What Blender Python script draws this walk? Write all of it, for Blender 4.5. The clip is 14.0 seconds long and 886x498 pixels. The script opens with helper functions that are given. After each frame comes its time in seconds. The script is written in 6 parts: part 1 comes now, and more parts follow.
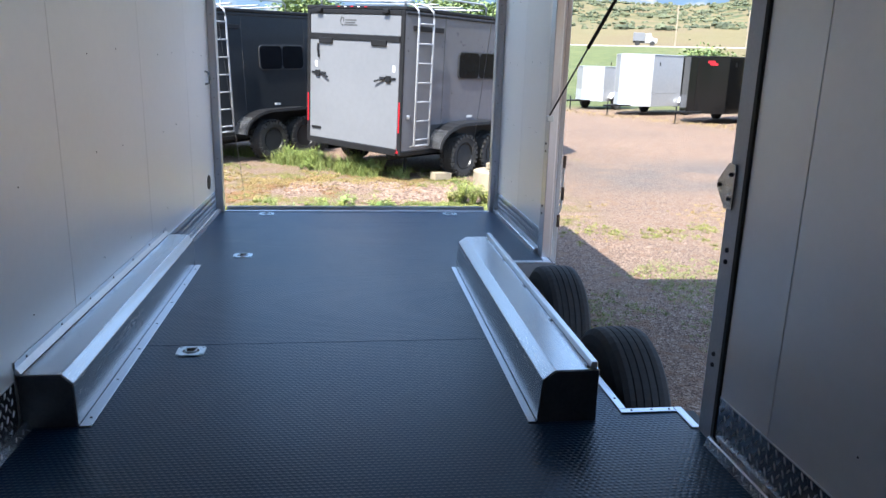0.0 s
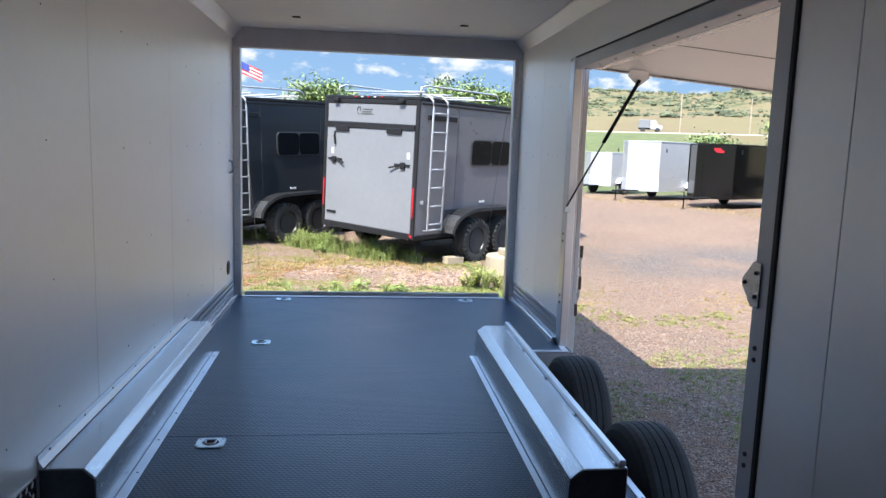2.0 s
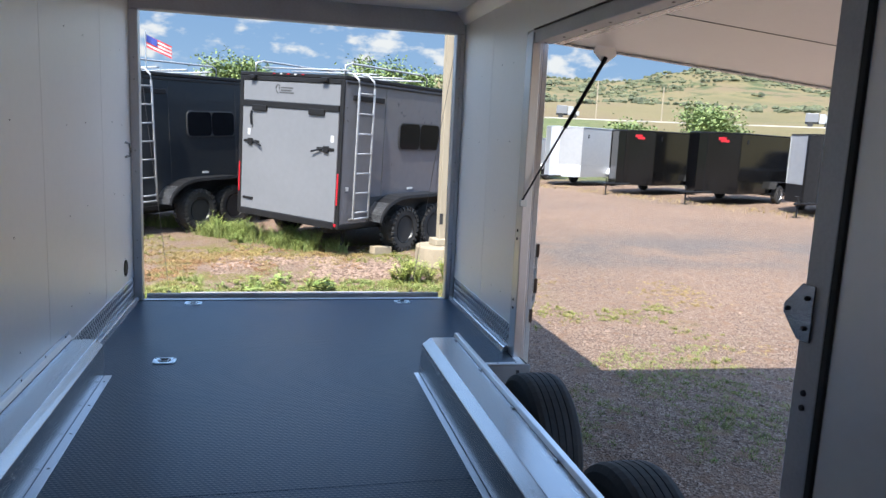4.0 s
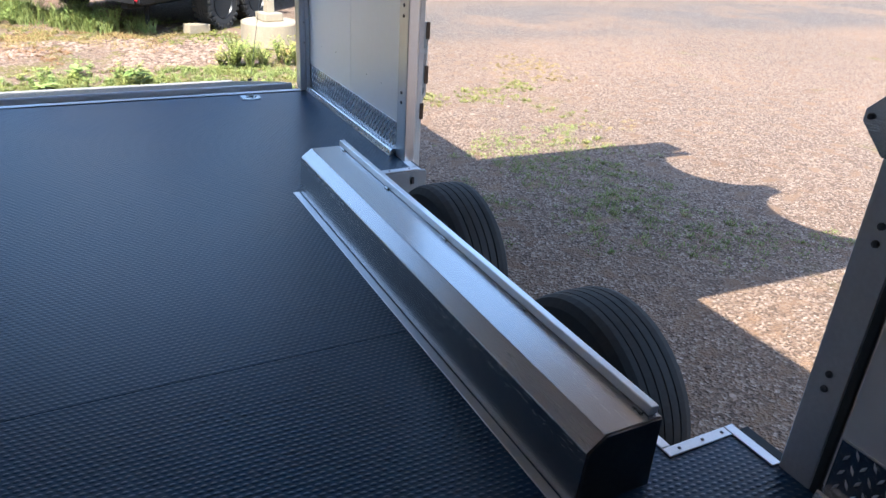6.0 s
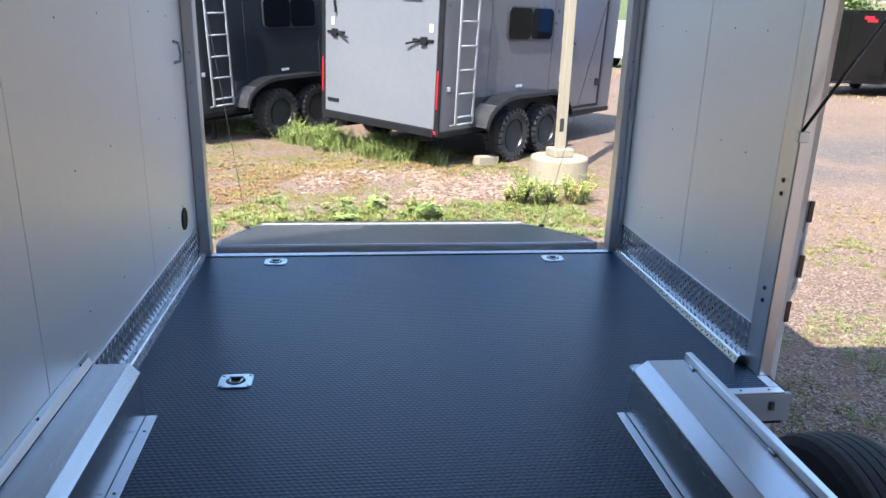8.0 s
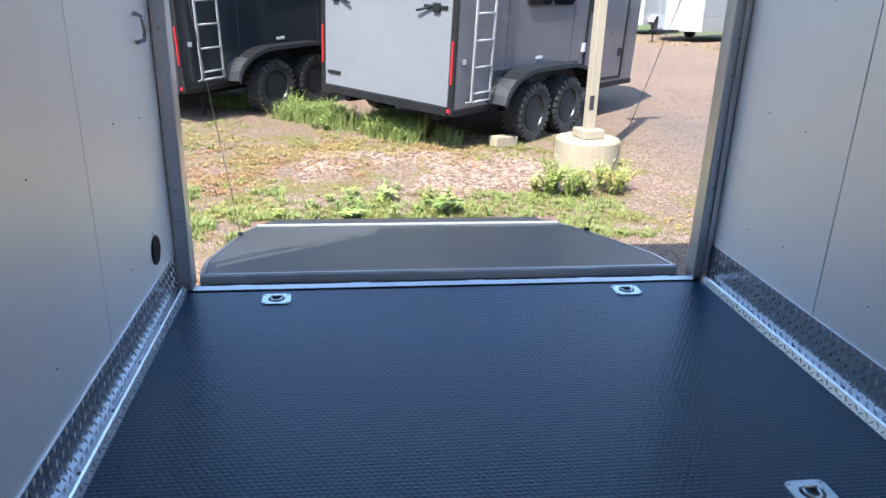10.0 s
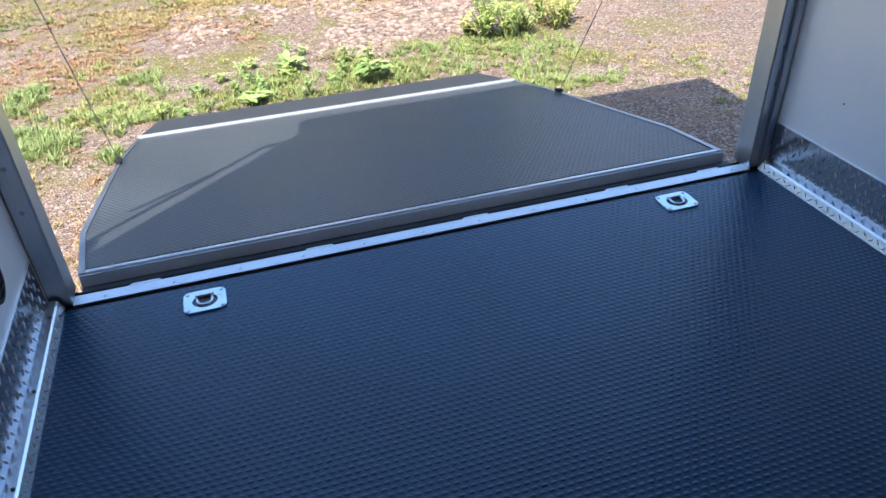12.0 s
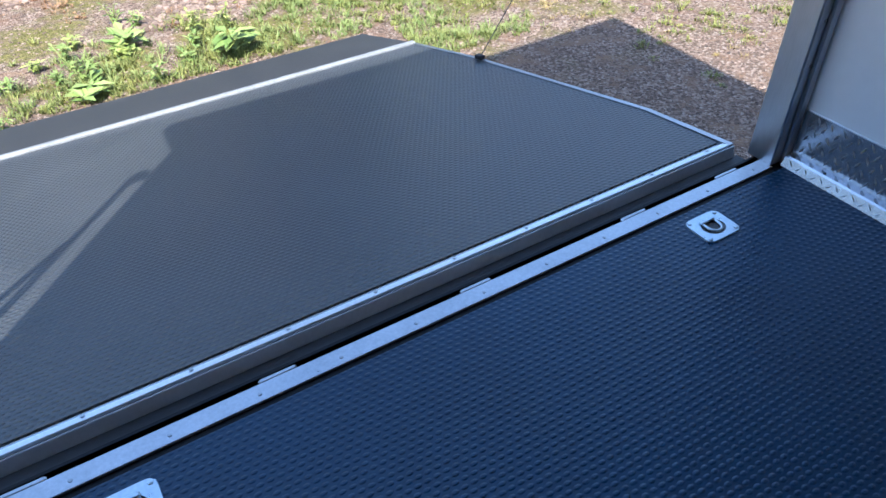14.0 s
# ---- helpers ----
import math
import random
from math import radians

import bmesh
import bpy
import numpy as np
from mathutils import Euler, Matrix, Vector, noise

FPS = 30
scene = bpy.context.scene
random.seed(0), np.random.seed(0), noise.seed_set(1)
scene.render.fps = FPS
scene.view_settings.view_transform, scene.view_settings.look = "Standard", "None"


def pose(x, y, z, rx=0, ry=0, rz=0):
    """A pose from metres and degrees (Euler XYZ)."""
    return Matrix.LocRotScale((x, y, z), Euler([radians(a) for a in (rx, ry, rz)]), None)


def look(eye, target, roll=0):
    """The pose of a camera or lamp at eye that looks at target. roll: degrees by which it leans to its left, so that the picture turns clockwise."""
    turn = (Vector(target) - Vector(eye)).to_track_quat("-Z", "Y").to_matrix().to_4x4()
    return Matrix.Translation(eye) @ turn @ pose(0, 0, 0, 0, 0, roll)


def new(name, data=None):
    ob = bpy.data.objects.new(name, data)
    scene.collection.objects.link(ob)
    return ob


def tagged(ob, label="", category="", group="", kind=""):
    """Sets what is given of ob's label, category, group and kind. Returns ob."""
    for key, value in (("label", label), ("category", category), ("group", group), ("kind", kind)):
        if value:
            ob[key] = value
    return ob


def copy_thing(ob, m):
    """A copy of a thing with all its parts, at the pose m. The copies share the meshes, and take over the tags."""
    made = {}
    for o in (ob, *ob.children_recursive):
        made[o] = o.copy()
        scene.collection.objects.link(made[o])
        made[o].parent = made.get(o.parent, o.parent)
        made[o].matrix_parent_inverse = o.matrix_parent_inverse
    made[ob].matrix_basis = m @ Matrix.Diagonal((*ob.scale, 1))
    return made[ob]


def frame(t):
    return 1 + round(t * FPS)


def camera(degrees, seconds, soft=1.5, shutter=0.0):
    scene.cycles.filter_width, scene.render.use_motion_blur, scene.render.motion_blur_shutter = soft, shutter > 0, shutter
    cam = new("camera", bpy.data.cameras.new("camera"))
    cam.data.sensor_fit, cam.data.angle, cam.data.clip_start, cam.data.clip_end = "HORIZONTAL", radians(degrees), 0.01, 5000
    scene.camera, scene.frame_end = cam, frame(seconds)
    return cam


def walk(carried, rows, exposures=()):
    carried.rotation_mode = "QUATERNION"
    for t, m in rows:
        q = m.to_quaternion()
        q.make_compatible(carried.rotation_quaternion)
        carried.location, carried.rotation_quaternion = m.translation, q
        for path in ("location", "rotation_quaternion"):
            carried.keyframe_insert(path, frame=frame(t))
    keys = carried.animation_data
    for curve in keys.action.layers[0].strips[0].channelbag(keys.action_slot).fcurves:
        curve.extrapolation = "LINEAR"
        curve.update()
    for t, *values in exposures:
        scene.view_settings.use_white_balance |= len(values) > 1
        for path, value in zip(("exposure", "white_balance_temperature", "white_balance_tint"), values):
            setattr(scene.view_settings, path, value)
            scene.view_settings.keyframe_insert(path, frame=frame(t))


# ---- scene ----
cam = camera(63.3, 14.0)
PATH = [
    (0, (0.007, 1.473, 1.249), (0.263, 3.394, 0.756), 1.6),
    (0.5, (-0.026, 1.436, 1.262), (0.256, 3.36, 0.793), 2.9),
    (1, (-0.034, 1.45, 1.295), (0.246, 3.393, 0.915), 2.6),
    (1.5, (-0.03, 1.461, 1.297), (0.209, 3.428, 1.03), 2.1),
    (2, (-0.062, 1.463, 1.3), (0.17, 3.431, 1.027), 1.9),
    (2.2, (-0.053, 1.46, 1.297), (0.177, 3.425, 1.008), 1.9),
    (4.3, (-0.123, 2.245, 1.302), (0.398, 4.149, 0.98), 2.4),
    (4.5, (-0.139, 2.325, 1.291), (0.431, 4.209, 0.936), 2.2),
    (5, (-0.145, 2.544, 1.285), (0.545, 4.351, 0.777), 2.4),
    (5.5, (-0.151, 2.701, 1.233), (0.642, 4.368, 0.465), 3.6),
    (6, (-0.195, 2.881, 1.234), (0.669, 4.458, 0.36), 3.6),
    (6.5, (-0.246, 3.011, 1.258), (0.548, 4.661, 0.455), 1.9),
    (7, (-0.24, 3.255, 1.27), (0.267, 5.064, 0.582), 1.2),
    (7.5, (-0.213, 3.469, 1.288), (0.091, 5.327, 0.615), 2.2),
    (8, (-0.246, 3.734, 1.296), (-0.009, 5.624, 0.687), 1.6),
    (8.2, (-0.253, 3.825, 1.316), (-0.019, 5.74, 0.786), 1.3),
    (10.3, (-0.375, 4.854, 1.284), (-0.118, 6.673, 0.493), 2.0),
    (10.5, (-0.379, 4.977, 1.277), (-0.112, 6.756, 0.404), 2.2),
    (11, (-0.403, 5.262, 1.26), (-0.106, 6.973, 0.268), 1.7),
    (11.5, (-0.475, 5.504, 1.272), (-0.099, 7.167, 0.226), -1.2),
    (12, (-0.489, 5.766, 1.272), (-0.024, 7.353, 0.147), -2.4),
    (12.5, (-0.486, 5.984, 1.311), (0.002, 7.564, 0.187), -2.2),
    (13, (-0.481, 6.173, 1.291), (0.021, 7.715, 0.121), -2.7),
    (13.5, (-0.518, 6.38, 1.296), (0.082, 7.834, 0.061), -2.6),
    (14, (-0.537, 6.624, 1.251), (0.236, 7.927, -0.055), -1.4),
]
EXPOSURES = [(0.0, 2.42, 6350, 7.5), (2.2, 2.28, 6350, 7.5), (4.4, 1.99, 6450, 7.5), (5.0, 1.95, 6500, 7.5), (5.5, 2.28, 6450, 7.5), (6.0, 2.42, 6430, 7.5), (6.5, 2.32, 6400, 7.5), (7.5, 2.25, 6350, 7.5), (8.2, 2.33, 6300, 7.5), (10.3, 2.31, 6150, 7.5), (11.5, 2.3, 6100, 7.5), (12.5, 2.15, 6050, 7.5), (13.5, 2.05, 5950, 8), (14.0, 2.1, 5850, 7)]
walk(cam, [(t, look(eye, target, roll)) for t, eye, target, roll in PATH], EXPOSURES)

# ---- light ----
SUN_WAY = Vector((0.38, 0.60, -1.0)).normalized()
world = bpy.data.worlds.new("world")
scene.world = world
world.use_nodes = True
wn = world.node_tree.nodes
sky = wn.new("ShaderNodeTexSky")
sky.sky_type = 'NISHITA'
sky.sun_disc = False
sky.sun_elevation = math.asin(-SUN_WAY.z)
sky.sun_rotation = math.atan2(-SUN_WAY.x, -SUN_WAY.y)
sky.altitude = 300
sky.air_density, sky.dust_density, sky.ozone_density = 1.0, 0.8, 1.4
wn["Background"].inputs[1].default_value = 0.15
world.node_tree.links.new(sky.outputs[0], wn["Background"].inputs[0])
sun = new("sun", bpy.data.lights.new("sun", 'SUN'))
sun.data.energy, sun.data.angle, sun.data.color = 3.0, radians(0.53), (1.0, 0.95, 0.88)
sun.matrix_world = look((0, 0, 30), Vector((0, 0, 30)) + SUN_WAY)


# ---- materials ----
def nodes_of(name):
    m = bpy.data.materials.new(name)
    m.use_nodes = True
    return m, m.node_tree.nodes, m.node_tree.links, m.node_tree.nodes["Principled BSDF"]


def surface(name, dark, light, rough=0.5, metal=0.0, scale=6.0, fine=90.0, bump=0.1, stretch=(1, 1, 1), rough_var=0.1, coat=0.0, island=0.0):
    """A surface that varies between two colours at two scales, with a fine relief."""
    m, n, l, b = nodes_of(name)
    co = n.new("ShaderNodeTexCoord")
    mp = n.new("ShaderNodeMapping")
    mp.inputs["Scale"].default_value = stretch
    l.new(co.outputs["Object"], mp.inputs[0])
    big, small = n.new("ShaderNodeTexNoise"), n.new("ShaderNodeTexNoise")
    big.inputs["Scale"].default_value, small.inputs["Scale"].default_value = scale, fine
    big.inputs["Detail"].default_value, small.inputs["Detail"].default_value = 5, 3
    for t in (big, small):
        l.new(mp.outputs[0], t.inputs["Vector"])
    mx = n.new("ShaderNodeMath")
    mx.operation = 'MULTIPLY_ADD'
    mx.inputs[1].default_value = 0.45
    l.new(small.outputs[0], mx.inputs[0])
    sc = n.new("ShaderNodeMath")
    sc.operation = 'MULTIPLY'
    sc.inputs[1].default_value = 0.55
    l.new(big.outputs[0], sc.inputs[0])
    l.new(sc.outputs[0], mx.inputs[2])
    fac = mx.outputs[0]
    if island:
        rnd = n.new("ShaderNodeNewGeometry")
        ad = n.new("ShaderNodeMath")
        ad.operation = 'MULTIPLY_ADD'
        ad.inputs[1].default_value = island
        l.new(rnd.outputs["Random Per Island"], ad.inputs[0])
        sb = n.new("ShaderNodeMath")
        sb.inputs[1].default_value = -island / 2
        l.new(fac, sb.inputs[0])
        l.new(sb.outputs[0], ad.inputs[2])
        fac = ad.outputs[0]
    ramp = n.new("ShaderNodeValToRGB")
    ramp.color_ramp.elements[0].position, ramp.color_ramp.elements[1].position = 0.3, 0.7
    ramp.color_ramp.elements[0].color, ramp.color_ramp.elements[1].color = (*dark, 1), (*light, 1)
    l.new(fac, ramp.inputs[0])
    l.new(ramp.outputs[0], b.inputs["Base Color"])
    rr = n.new("ShaderNodeMapRange")
    rr.inputs["To Min"].default_value, rr.inputs["To Max"].default_value = max(0.02, rough - rough_var), min(1, rough + rough_var)
    l.new(mx.outputs[0], rr.inputs[0])
    l.new(rr.outputs[0], b.inputs["Roughness"])
    b.inputs["Metallic"].default_value = metal
    b.inputs["Coat Weight"].default_value = coat
    if bump:
        bp = n.new("ShaderNodeBump")
        bp.inputs["Strength"].default_value, bp.inputs["Distance"].default_value = bump, 0.004
        l.new(small.outputs[0], bp.inputs["Height"])
        l.new(bp.outputs[0], b.inputs["Normal"])
    return m


def math_node(n, l, op, a, b=None):
    k = n.new("ShaderNodeMath")
    k.operation = op
    for i, v in enumerate((a, b)):
        if v is None:
            continue
        if isinstance(v, (int, float)):
            k.inputs[i].default_value = v
        else:
            l.new(v, k.inputs[i])
    return k.outputs[0]


def coin_rubber(name, colour, rough, pitch_x=0.017, pitch_y=0.0135, spec=0.5, relief=0.7):
    """Black rubber sheet with staggered rows of small raised lozenges."""
    m, n, l, b = nodes_of(name)
    co = n.new("ShaderNodeTexCoord")
    sp = n.new("ShaderNodeSeparateXYZ")
    l.new(co.outputs["Object"], sp.inputs[0])
    row = math_node(n, l, 'DIVIDE', sp.outputs[1], pitch_y)
    half = math_node(n, l, 'MULTIPLY', math_node(n, l, 'MODULO', math_node(n, l, 'FLOOR', row), 2.0), 0.5)
    col = math_node(n, l, 'ADD', math_node(n, l, 'DIVIDE', sp.outputs[0], pitch_x), half)
    fx = math_node(n, l, 'ABSOLUTE', math_node(n, l, 'SUBTRACT', math_node(n, l, 'FRACT', col), 0.5))
    fy = math_node(n, l, 'ABSOLUTE', math_node(n, l, 'SUBTRACT', math_node(n, l, 'FRACT', row), 0.5))
    d = math_node(n, l, 'SQRT', math_node(n, l, 'ADD', math_node(n, l, 'POWER', math_node(n, l, 'MULTIPLY', fx, 1.25), 2.0),
                                          math_node(n, l, 'POWER', math_node(n, l, 'MULTIPLY', fy, 1.5), 2.0)))
    mr = n.new("ShaderNodeMapRange")
    mr.interpolation_type = 'SMOOTHSTEP'
    mr.inputs["From Min"].default_value, mr.inputs["From Max"].default_value = 0.16, 0.58
    mr.inputs["To Min"].default_value, mr.inputs["To Max"].default_value = 1.0, 0.0
    l.new(d, mr.inputs[0])
    dirt = n.new("ShaderNodeTexNoise")
    dirt.inputs["Scale"].default_value, dirt.inputs["Detail"].default_value = 2.2, 6
    l.new(co.outputs["Object"], dirt.inputs["Vector"])
    ramp = n.new("ShaderNodeValToRGB")
    ramp.color_ramp.elements[0].position, ramp.color_ramp.elements[1].position = 0.35, 0.75
    ramp.color_ramp.elements[0].color = (*colour, 1)
    ramp.color_ramp.elements[1].color = (colour[0] * 1.4, colour[1] * 1.35, colour[2] * 1.3, 1)
    l.new(dirt.outputs[0], ramp.inputs[0])
    l.new(ramp.outputs[0], b.inputs["Base Color"])
    rr = n.new("ShaderNodeMapRange")
    rr.inputs["To Min"].default_value, rr.inputs["To Max"].default_value = rough - 0.06, rough + 0.08
    l.new(dirt.outputs[0], rr.inputs[0])
    l.new(rr.outputs[0], b.inputs["Roughness"])
    bp = n.new("ShaderNodeBump")
    b.inputs["Specular IOR Level"].default_value = spec
    bp.inputs["Strength"].default_value, bp.inputs["Distance"].default_value = relief, 0.0028
    l.new(mr.outputs[0], bp.inputs["Height"])
    l.new(bp.outputs[0], b.inputs["Normal"])
    return m


def diamond_plate(name, a="y", c="z"):
    """Bright tread plate: short raised bars, turned alternately, in staggered rows."""
    m, n, l, b = nodes_of(name)
    co = n.new("ShaderNodeTexCoord")
    sp = n.new("ShaderNodeSeparateXYZ")
    l.new(co.outputs["Object"], sp.inputs[0])
    pick = {"x": 0, "y": 1, "z": 2}
    p, q = sp.outputs[pick[a]], sp.outputs[pick[c]]
    u = math_node(n, l, 'DIVIDE', math_node(n, l, 'ADD', p, q), 0.028)
    v = math_node(n, l, 'DIVIDE', math_node(n, l, 'SUBTRACT', p, q), 0.028)
    par = math_node(n, l, 'ABSOLUTE', math_node(n, l, 'MODULO', math_node(n, l, 'ADD', math_node(n, l, 'FLOOR', u), math_node(n, l, 'FLOOR', v)), 2.0))
    fu = math_node(n, l, 'ABSOLUTE', math_node(n, l, 'SUBTRACT', math_node(n, l, 'FRACT', u), 0.5))
    fv = math_node(n, l, 'ABSOLUTE', math_node(n, l, 'SUBTRACT', math_node(n, l, 'FRACT', v), 0.5))
    d1 = math_node(n, l, 'ADD', math_node(n, l, 'MULTIPLY', fu, 1.0), math_node(n, l, 'MULTIPLY', fv, 3.6))
    d2 = math_node(n, l, 'ADD', math_node(n, l, 'MULTIPLY', fv, 1.0), math_node(n, l, 'MULTIPLY', fu, 3.6))
    mix = n.new("ShaderNodeMix")
    l.new(par, mix.inputs[0])
    l.new(d1, mix.inputs[2])
    l.new(d2, mix.inputs[3])
    mr = n.new("ShaderNodeMapRange")
    mr.interpolation_type = 'SMOOTHSTEP'
    mr.inputs["From Min"].default_value, mr.inputs["From Max"].default_value = 0.3, 0.55
    mr.inputs["To Min"].default_value, mr.inputs["To Max"].default_value = 1.0, 0.0
    l.new(mix.outputs[0], mr.inputs[0])
    b.inputs["Base Color"].default_value = (0.42, 0.43, 0.45, 1)
    b.inputs["Metallic"].default_value, b.inputs["Roughness"].default_value = 1.0, 0.2
    bp = n.new("ShaderNodeBump")
    bp.inputs["Strength"].default_value, bp.inputs["Distance"].default_value = 0.3, 0.003
    l.new(mr.outputs[0], bp.inputs["Height"])
    l.new(bp.outputs[0], b.inputs["Normal"])
    return m


def ground_surface(name):
    """Reddish gravel near by, dry grass further out, with dark scrub on the slopes."""
    m, n, l, b = nodes_of(name)
    co = n.new("ShaderNodeTexCoord")
    pos = co.outputs["Object"]

    def noise_of(scale, detail=4, rough=0.5):
        t = n.new("ShaderNodeTexNoise")
        t.inputs["Scale"].default_value, t.inputs["Detail"].default_value, t.inputs["Roughness"].default_value = scale, detail, rough
        l.new(pos, t.inputs["Vector"])
        return t.outputs[0]

    def ramp_of(fac, *stops):
        r = n.new("ShaderNodeValToRGB")
        e = r.color_ramp.elements
        e[0].position, e[0].color = stops[0][0], (*stops[0][1], 1)
        e[1].position, e[1].color = stops[-1][0], (*stops[-1][1], 1)
        for p, c in stops[1:-1]:
            k = e.new(p)
            k.color = (*c, 1)
        l.new(fac, r.inputs[0])
        return r.outputs[0]

    def mix(fac, a, c):
        k = n.new("ShaderNodeMix")
        k.data_type = 'RGBA'
        l.new(fac, k.inputs[0])
        l.new(a, k.inputs[6])
        l.new(c, k.inputs[7])
        return k.outputs[2]

    def step(v, lo, hi):
        r = n.new("ShaderNodeMapRange")
        r.interpolation_type = 'SMOOTHSTEP'
        r.inputs["From Min"].default_value, r.inputs["From Max"].default_value = lo, hi
        l.new(v, r.inputs[0])
        return r.outputs[0]

    cell = n.new("ShaderNodeTexVoronoi")
    cell.inputs["Scale"].default_value = 75.0
    l.new(pos, cell.inputs["Vector"])
    sepc = n.new("ShaderNodeSeparateColor")
    l.new(cell.outputs["Color"], sepc.inputs[0])
    stones = ramp_of(sepc.outputs[0], (0.0, (0.06, 0.038, 0.027)), (0.4, (0.172, 0.108, 0.072)), (0.75, (0.25, 0.168, 0.122)), (1.0, (0.40, 0.31, 0.245)))
    soil = ramp_of(noise_of(1.2, 6), (0.3, (0.175, 0.098, 0.058)), (0.7, (0.255, 0.158, 0.096)))
    near = mix(step(noise_of(7.0, 4), 0.3, 0.5), soil, stones)
    track = ramp_of(noise_of(0.22, 3), (0.42, (0.11, 0.088, 0.073)), (0.6, (0.205, 0.14, 0.102)))
    k = n.new("ShaderNodeMix")
    k.data_type = 'RGBA'
    k.inputs[0].default_value = 0.25
    l.new(near, k.inputs[6])
    l.new(track, k.inputs[7])
    near = k.outputs[2]
    green = ramp_of(noise_of(25, 4), (0.3, (0.085, 0.08, 0.022)), (0.7, (0.19, 0.155, 0.05)))
    sp = n.new("ShaderNodeSeparateXYZ")
    l.new(pos, sp.inputs[0])
    strip = math_node(n, l, 'MULTIPLY', step(sp.outputs[1], 9.0, 10.5), math_node(n, l, 'SUBTRACT', 1.0, step(sp.outputs[1], 13.4, 15.5)))
    strip = math_node(n, l, 'MULTIPLY', strip, math_node(n, l, 'SUBTRACT', 1.0, step(sp.outputs[0], 2.6, 3.6)))
    patch = math_node(n, l, 'MULTIPLY', strip, step(noise_of(1.7, 6, 0.65), 0.46, 0.6))
    patch2 = math_node(n, l, 'MULTIPLY', step(noise_of(0.9, 7, 0.7), 0.6, 0.72), 0.6)
    near = mix(math_node(n, l, 'MAXIMUM', patch, patch2), near, green)
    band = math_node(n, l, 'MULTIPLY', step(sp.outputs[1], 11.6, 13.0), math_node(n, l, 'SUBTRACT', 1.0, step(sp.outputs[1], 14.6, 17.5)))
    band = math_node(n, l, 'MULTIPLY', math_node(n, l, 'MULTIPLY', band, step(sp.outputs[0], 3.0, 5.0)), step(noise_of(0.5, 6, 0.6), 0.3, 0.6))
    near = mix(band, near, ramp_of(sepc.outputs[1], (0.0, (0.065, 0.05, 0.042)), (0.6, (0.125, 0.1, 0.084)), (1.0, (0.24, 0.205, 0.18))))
    rad = n.new("ShaderNodeVectorMath")
    rad.operation = 'LENGTH'
    l.new(pos, rad.inputs[0])
    dry = ramp_of(noise_of(0.02, 8, 0.6), (0.3, (0.098, 0.090, 0.043)), (0.5, (0.142, 0.116, 0.056)), (0.7, (0.135, 0.10, 0.058)))
    lush = ramp_of(noise_of(0.6, 5), (0.3, (0.07, 0.09, 0.036)), (0.7, (0.125, 0.135, 0.054)))
    side = step(math_node(n, l, 'DIVIDE', sp.outputs[0], math_node(n, l, 'MAXIMUM', sp.outputs[1], 1.0)), 0.40, 0.56)
    far = mix(math_node(n, l, 'MAXIMUM', step(rad.outputs["Value"], 132, 150), side), lush, dry)
    far = mix(math_node(n, l, 'MULTIPLY', step(sp.outputs[2], 20.0, 34.0), step(noise_of(0.06, 7, 0.68), 0.50, 0.60)), far,
              ramp_of(noise_of(0.2, 4), (0.3, (0.035, 0.05, 0.02)), (0.7, (0.085, 0.095, 0.04))))
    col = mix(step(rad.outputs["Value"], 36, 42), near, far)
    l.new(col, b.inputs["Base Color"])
    b.inputs["Roughness"].default_value = 0.95
    b.inputs["Specular IOR Level"].default_value = 0.2
    bp = n.new("ShaderNodeBump")
    bp.inputs["Strength"].default_value, bp.inputs["Distance"].default_value = 0.8, 0.02
    l.new(cell.outputs["Distance"], bp.inputs["Height"])
    bp2 = n.new("ShaderNodeBump")
    bp2.inputs["Strength"].default_value, bp2.inputs["Distance"].default_value = 0.6, 0.04
    l.new(noise_of(5, 6), bp2.inputs["Height"])
    l.new(bp.outputs[0], bp2.inputs["Normal"])
    l.new(bp2.outputs[0], b.inputs["Normal"])
    return m


# Blue of the reflected sky is put into this black rubber's base colour.
M_RUBBER = coin_rubber("sky_tinted_rubber", (0.0036, 0.031, 0.074), 0.30, 0.0215, 0.0165, 0.40, 0.55)
M_RAMP = coin_rubber("ramp_rubber", (0.032, 0.035, 0.038), 0.38, 0.0215, 0.0175, 0.85, 1.0)
M_FLAP = surface("flap_rubber", (0.02, 0.02, 0.021), (0.035, 0.034, 0.033), 0.6, bump=0.2)
M_PANEL = surface("white_panel", (0.88, 0.88, 0.87), (0.92, 0.92, 0.91), 0.42, 0.5, scale=1.5, fine=30, bump=0.02, rough_var=0.06)
M_PANEL.node_tree.nodes["Principled BSDF"].inputs["Specular IOR Level"].default_value = 0.8
# Pale trim; the warm tint of light off the sunlit gravel is in its colour.
M_OUTER = surface("bounce_tinted_outer_trim", (0.58, 0.55, 0.52), (0.68, 0.65, 0.62), 0.45, 0.1, scale=3, fine=60, bump=0.04)
M_SILL = surface("satin_sill", (0.36, 0.37, 0.39), (0.52, 0.53, 0.55), 0.34, 0.95, scale=7, fine=120, bump=0.08, rough_var=0.16)
M_CEIL = surface("ceiling_panel", (0.80, 0.80, 0.79), (0.86, 0.86, 0.85), 0.4, scale=1.5, fine=30, bump=0.02, rough_var=0.05)
M_ALU = surface("brushed_aluminium", (0.33, 0.335, 0.345), (0.45, 0.455, 0.465), 0.26, 1.0, scale=4, fine=160, bump=0.02, stretch=(3, 0.15, 3), rough_var=0.06)
M_ALU_UP = surface("extruded_aluminium", (0.55, 0.56, 0.58), (0.70, 0.71, 0.73), 0.36, 1.0, scale=3, fine=130, bump=0.04, stretch=(3, 3, 0.2))
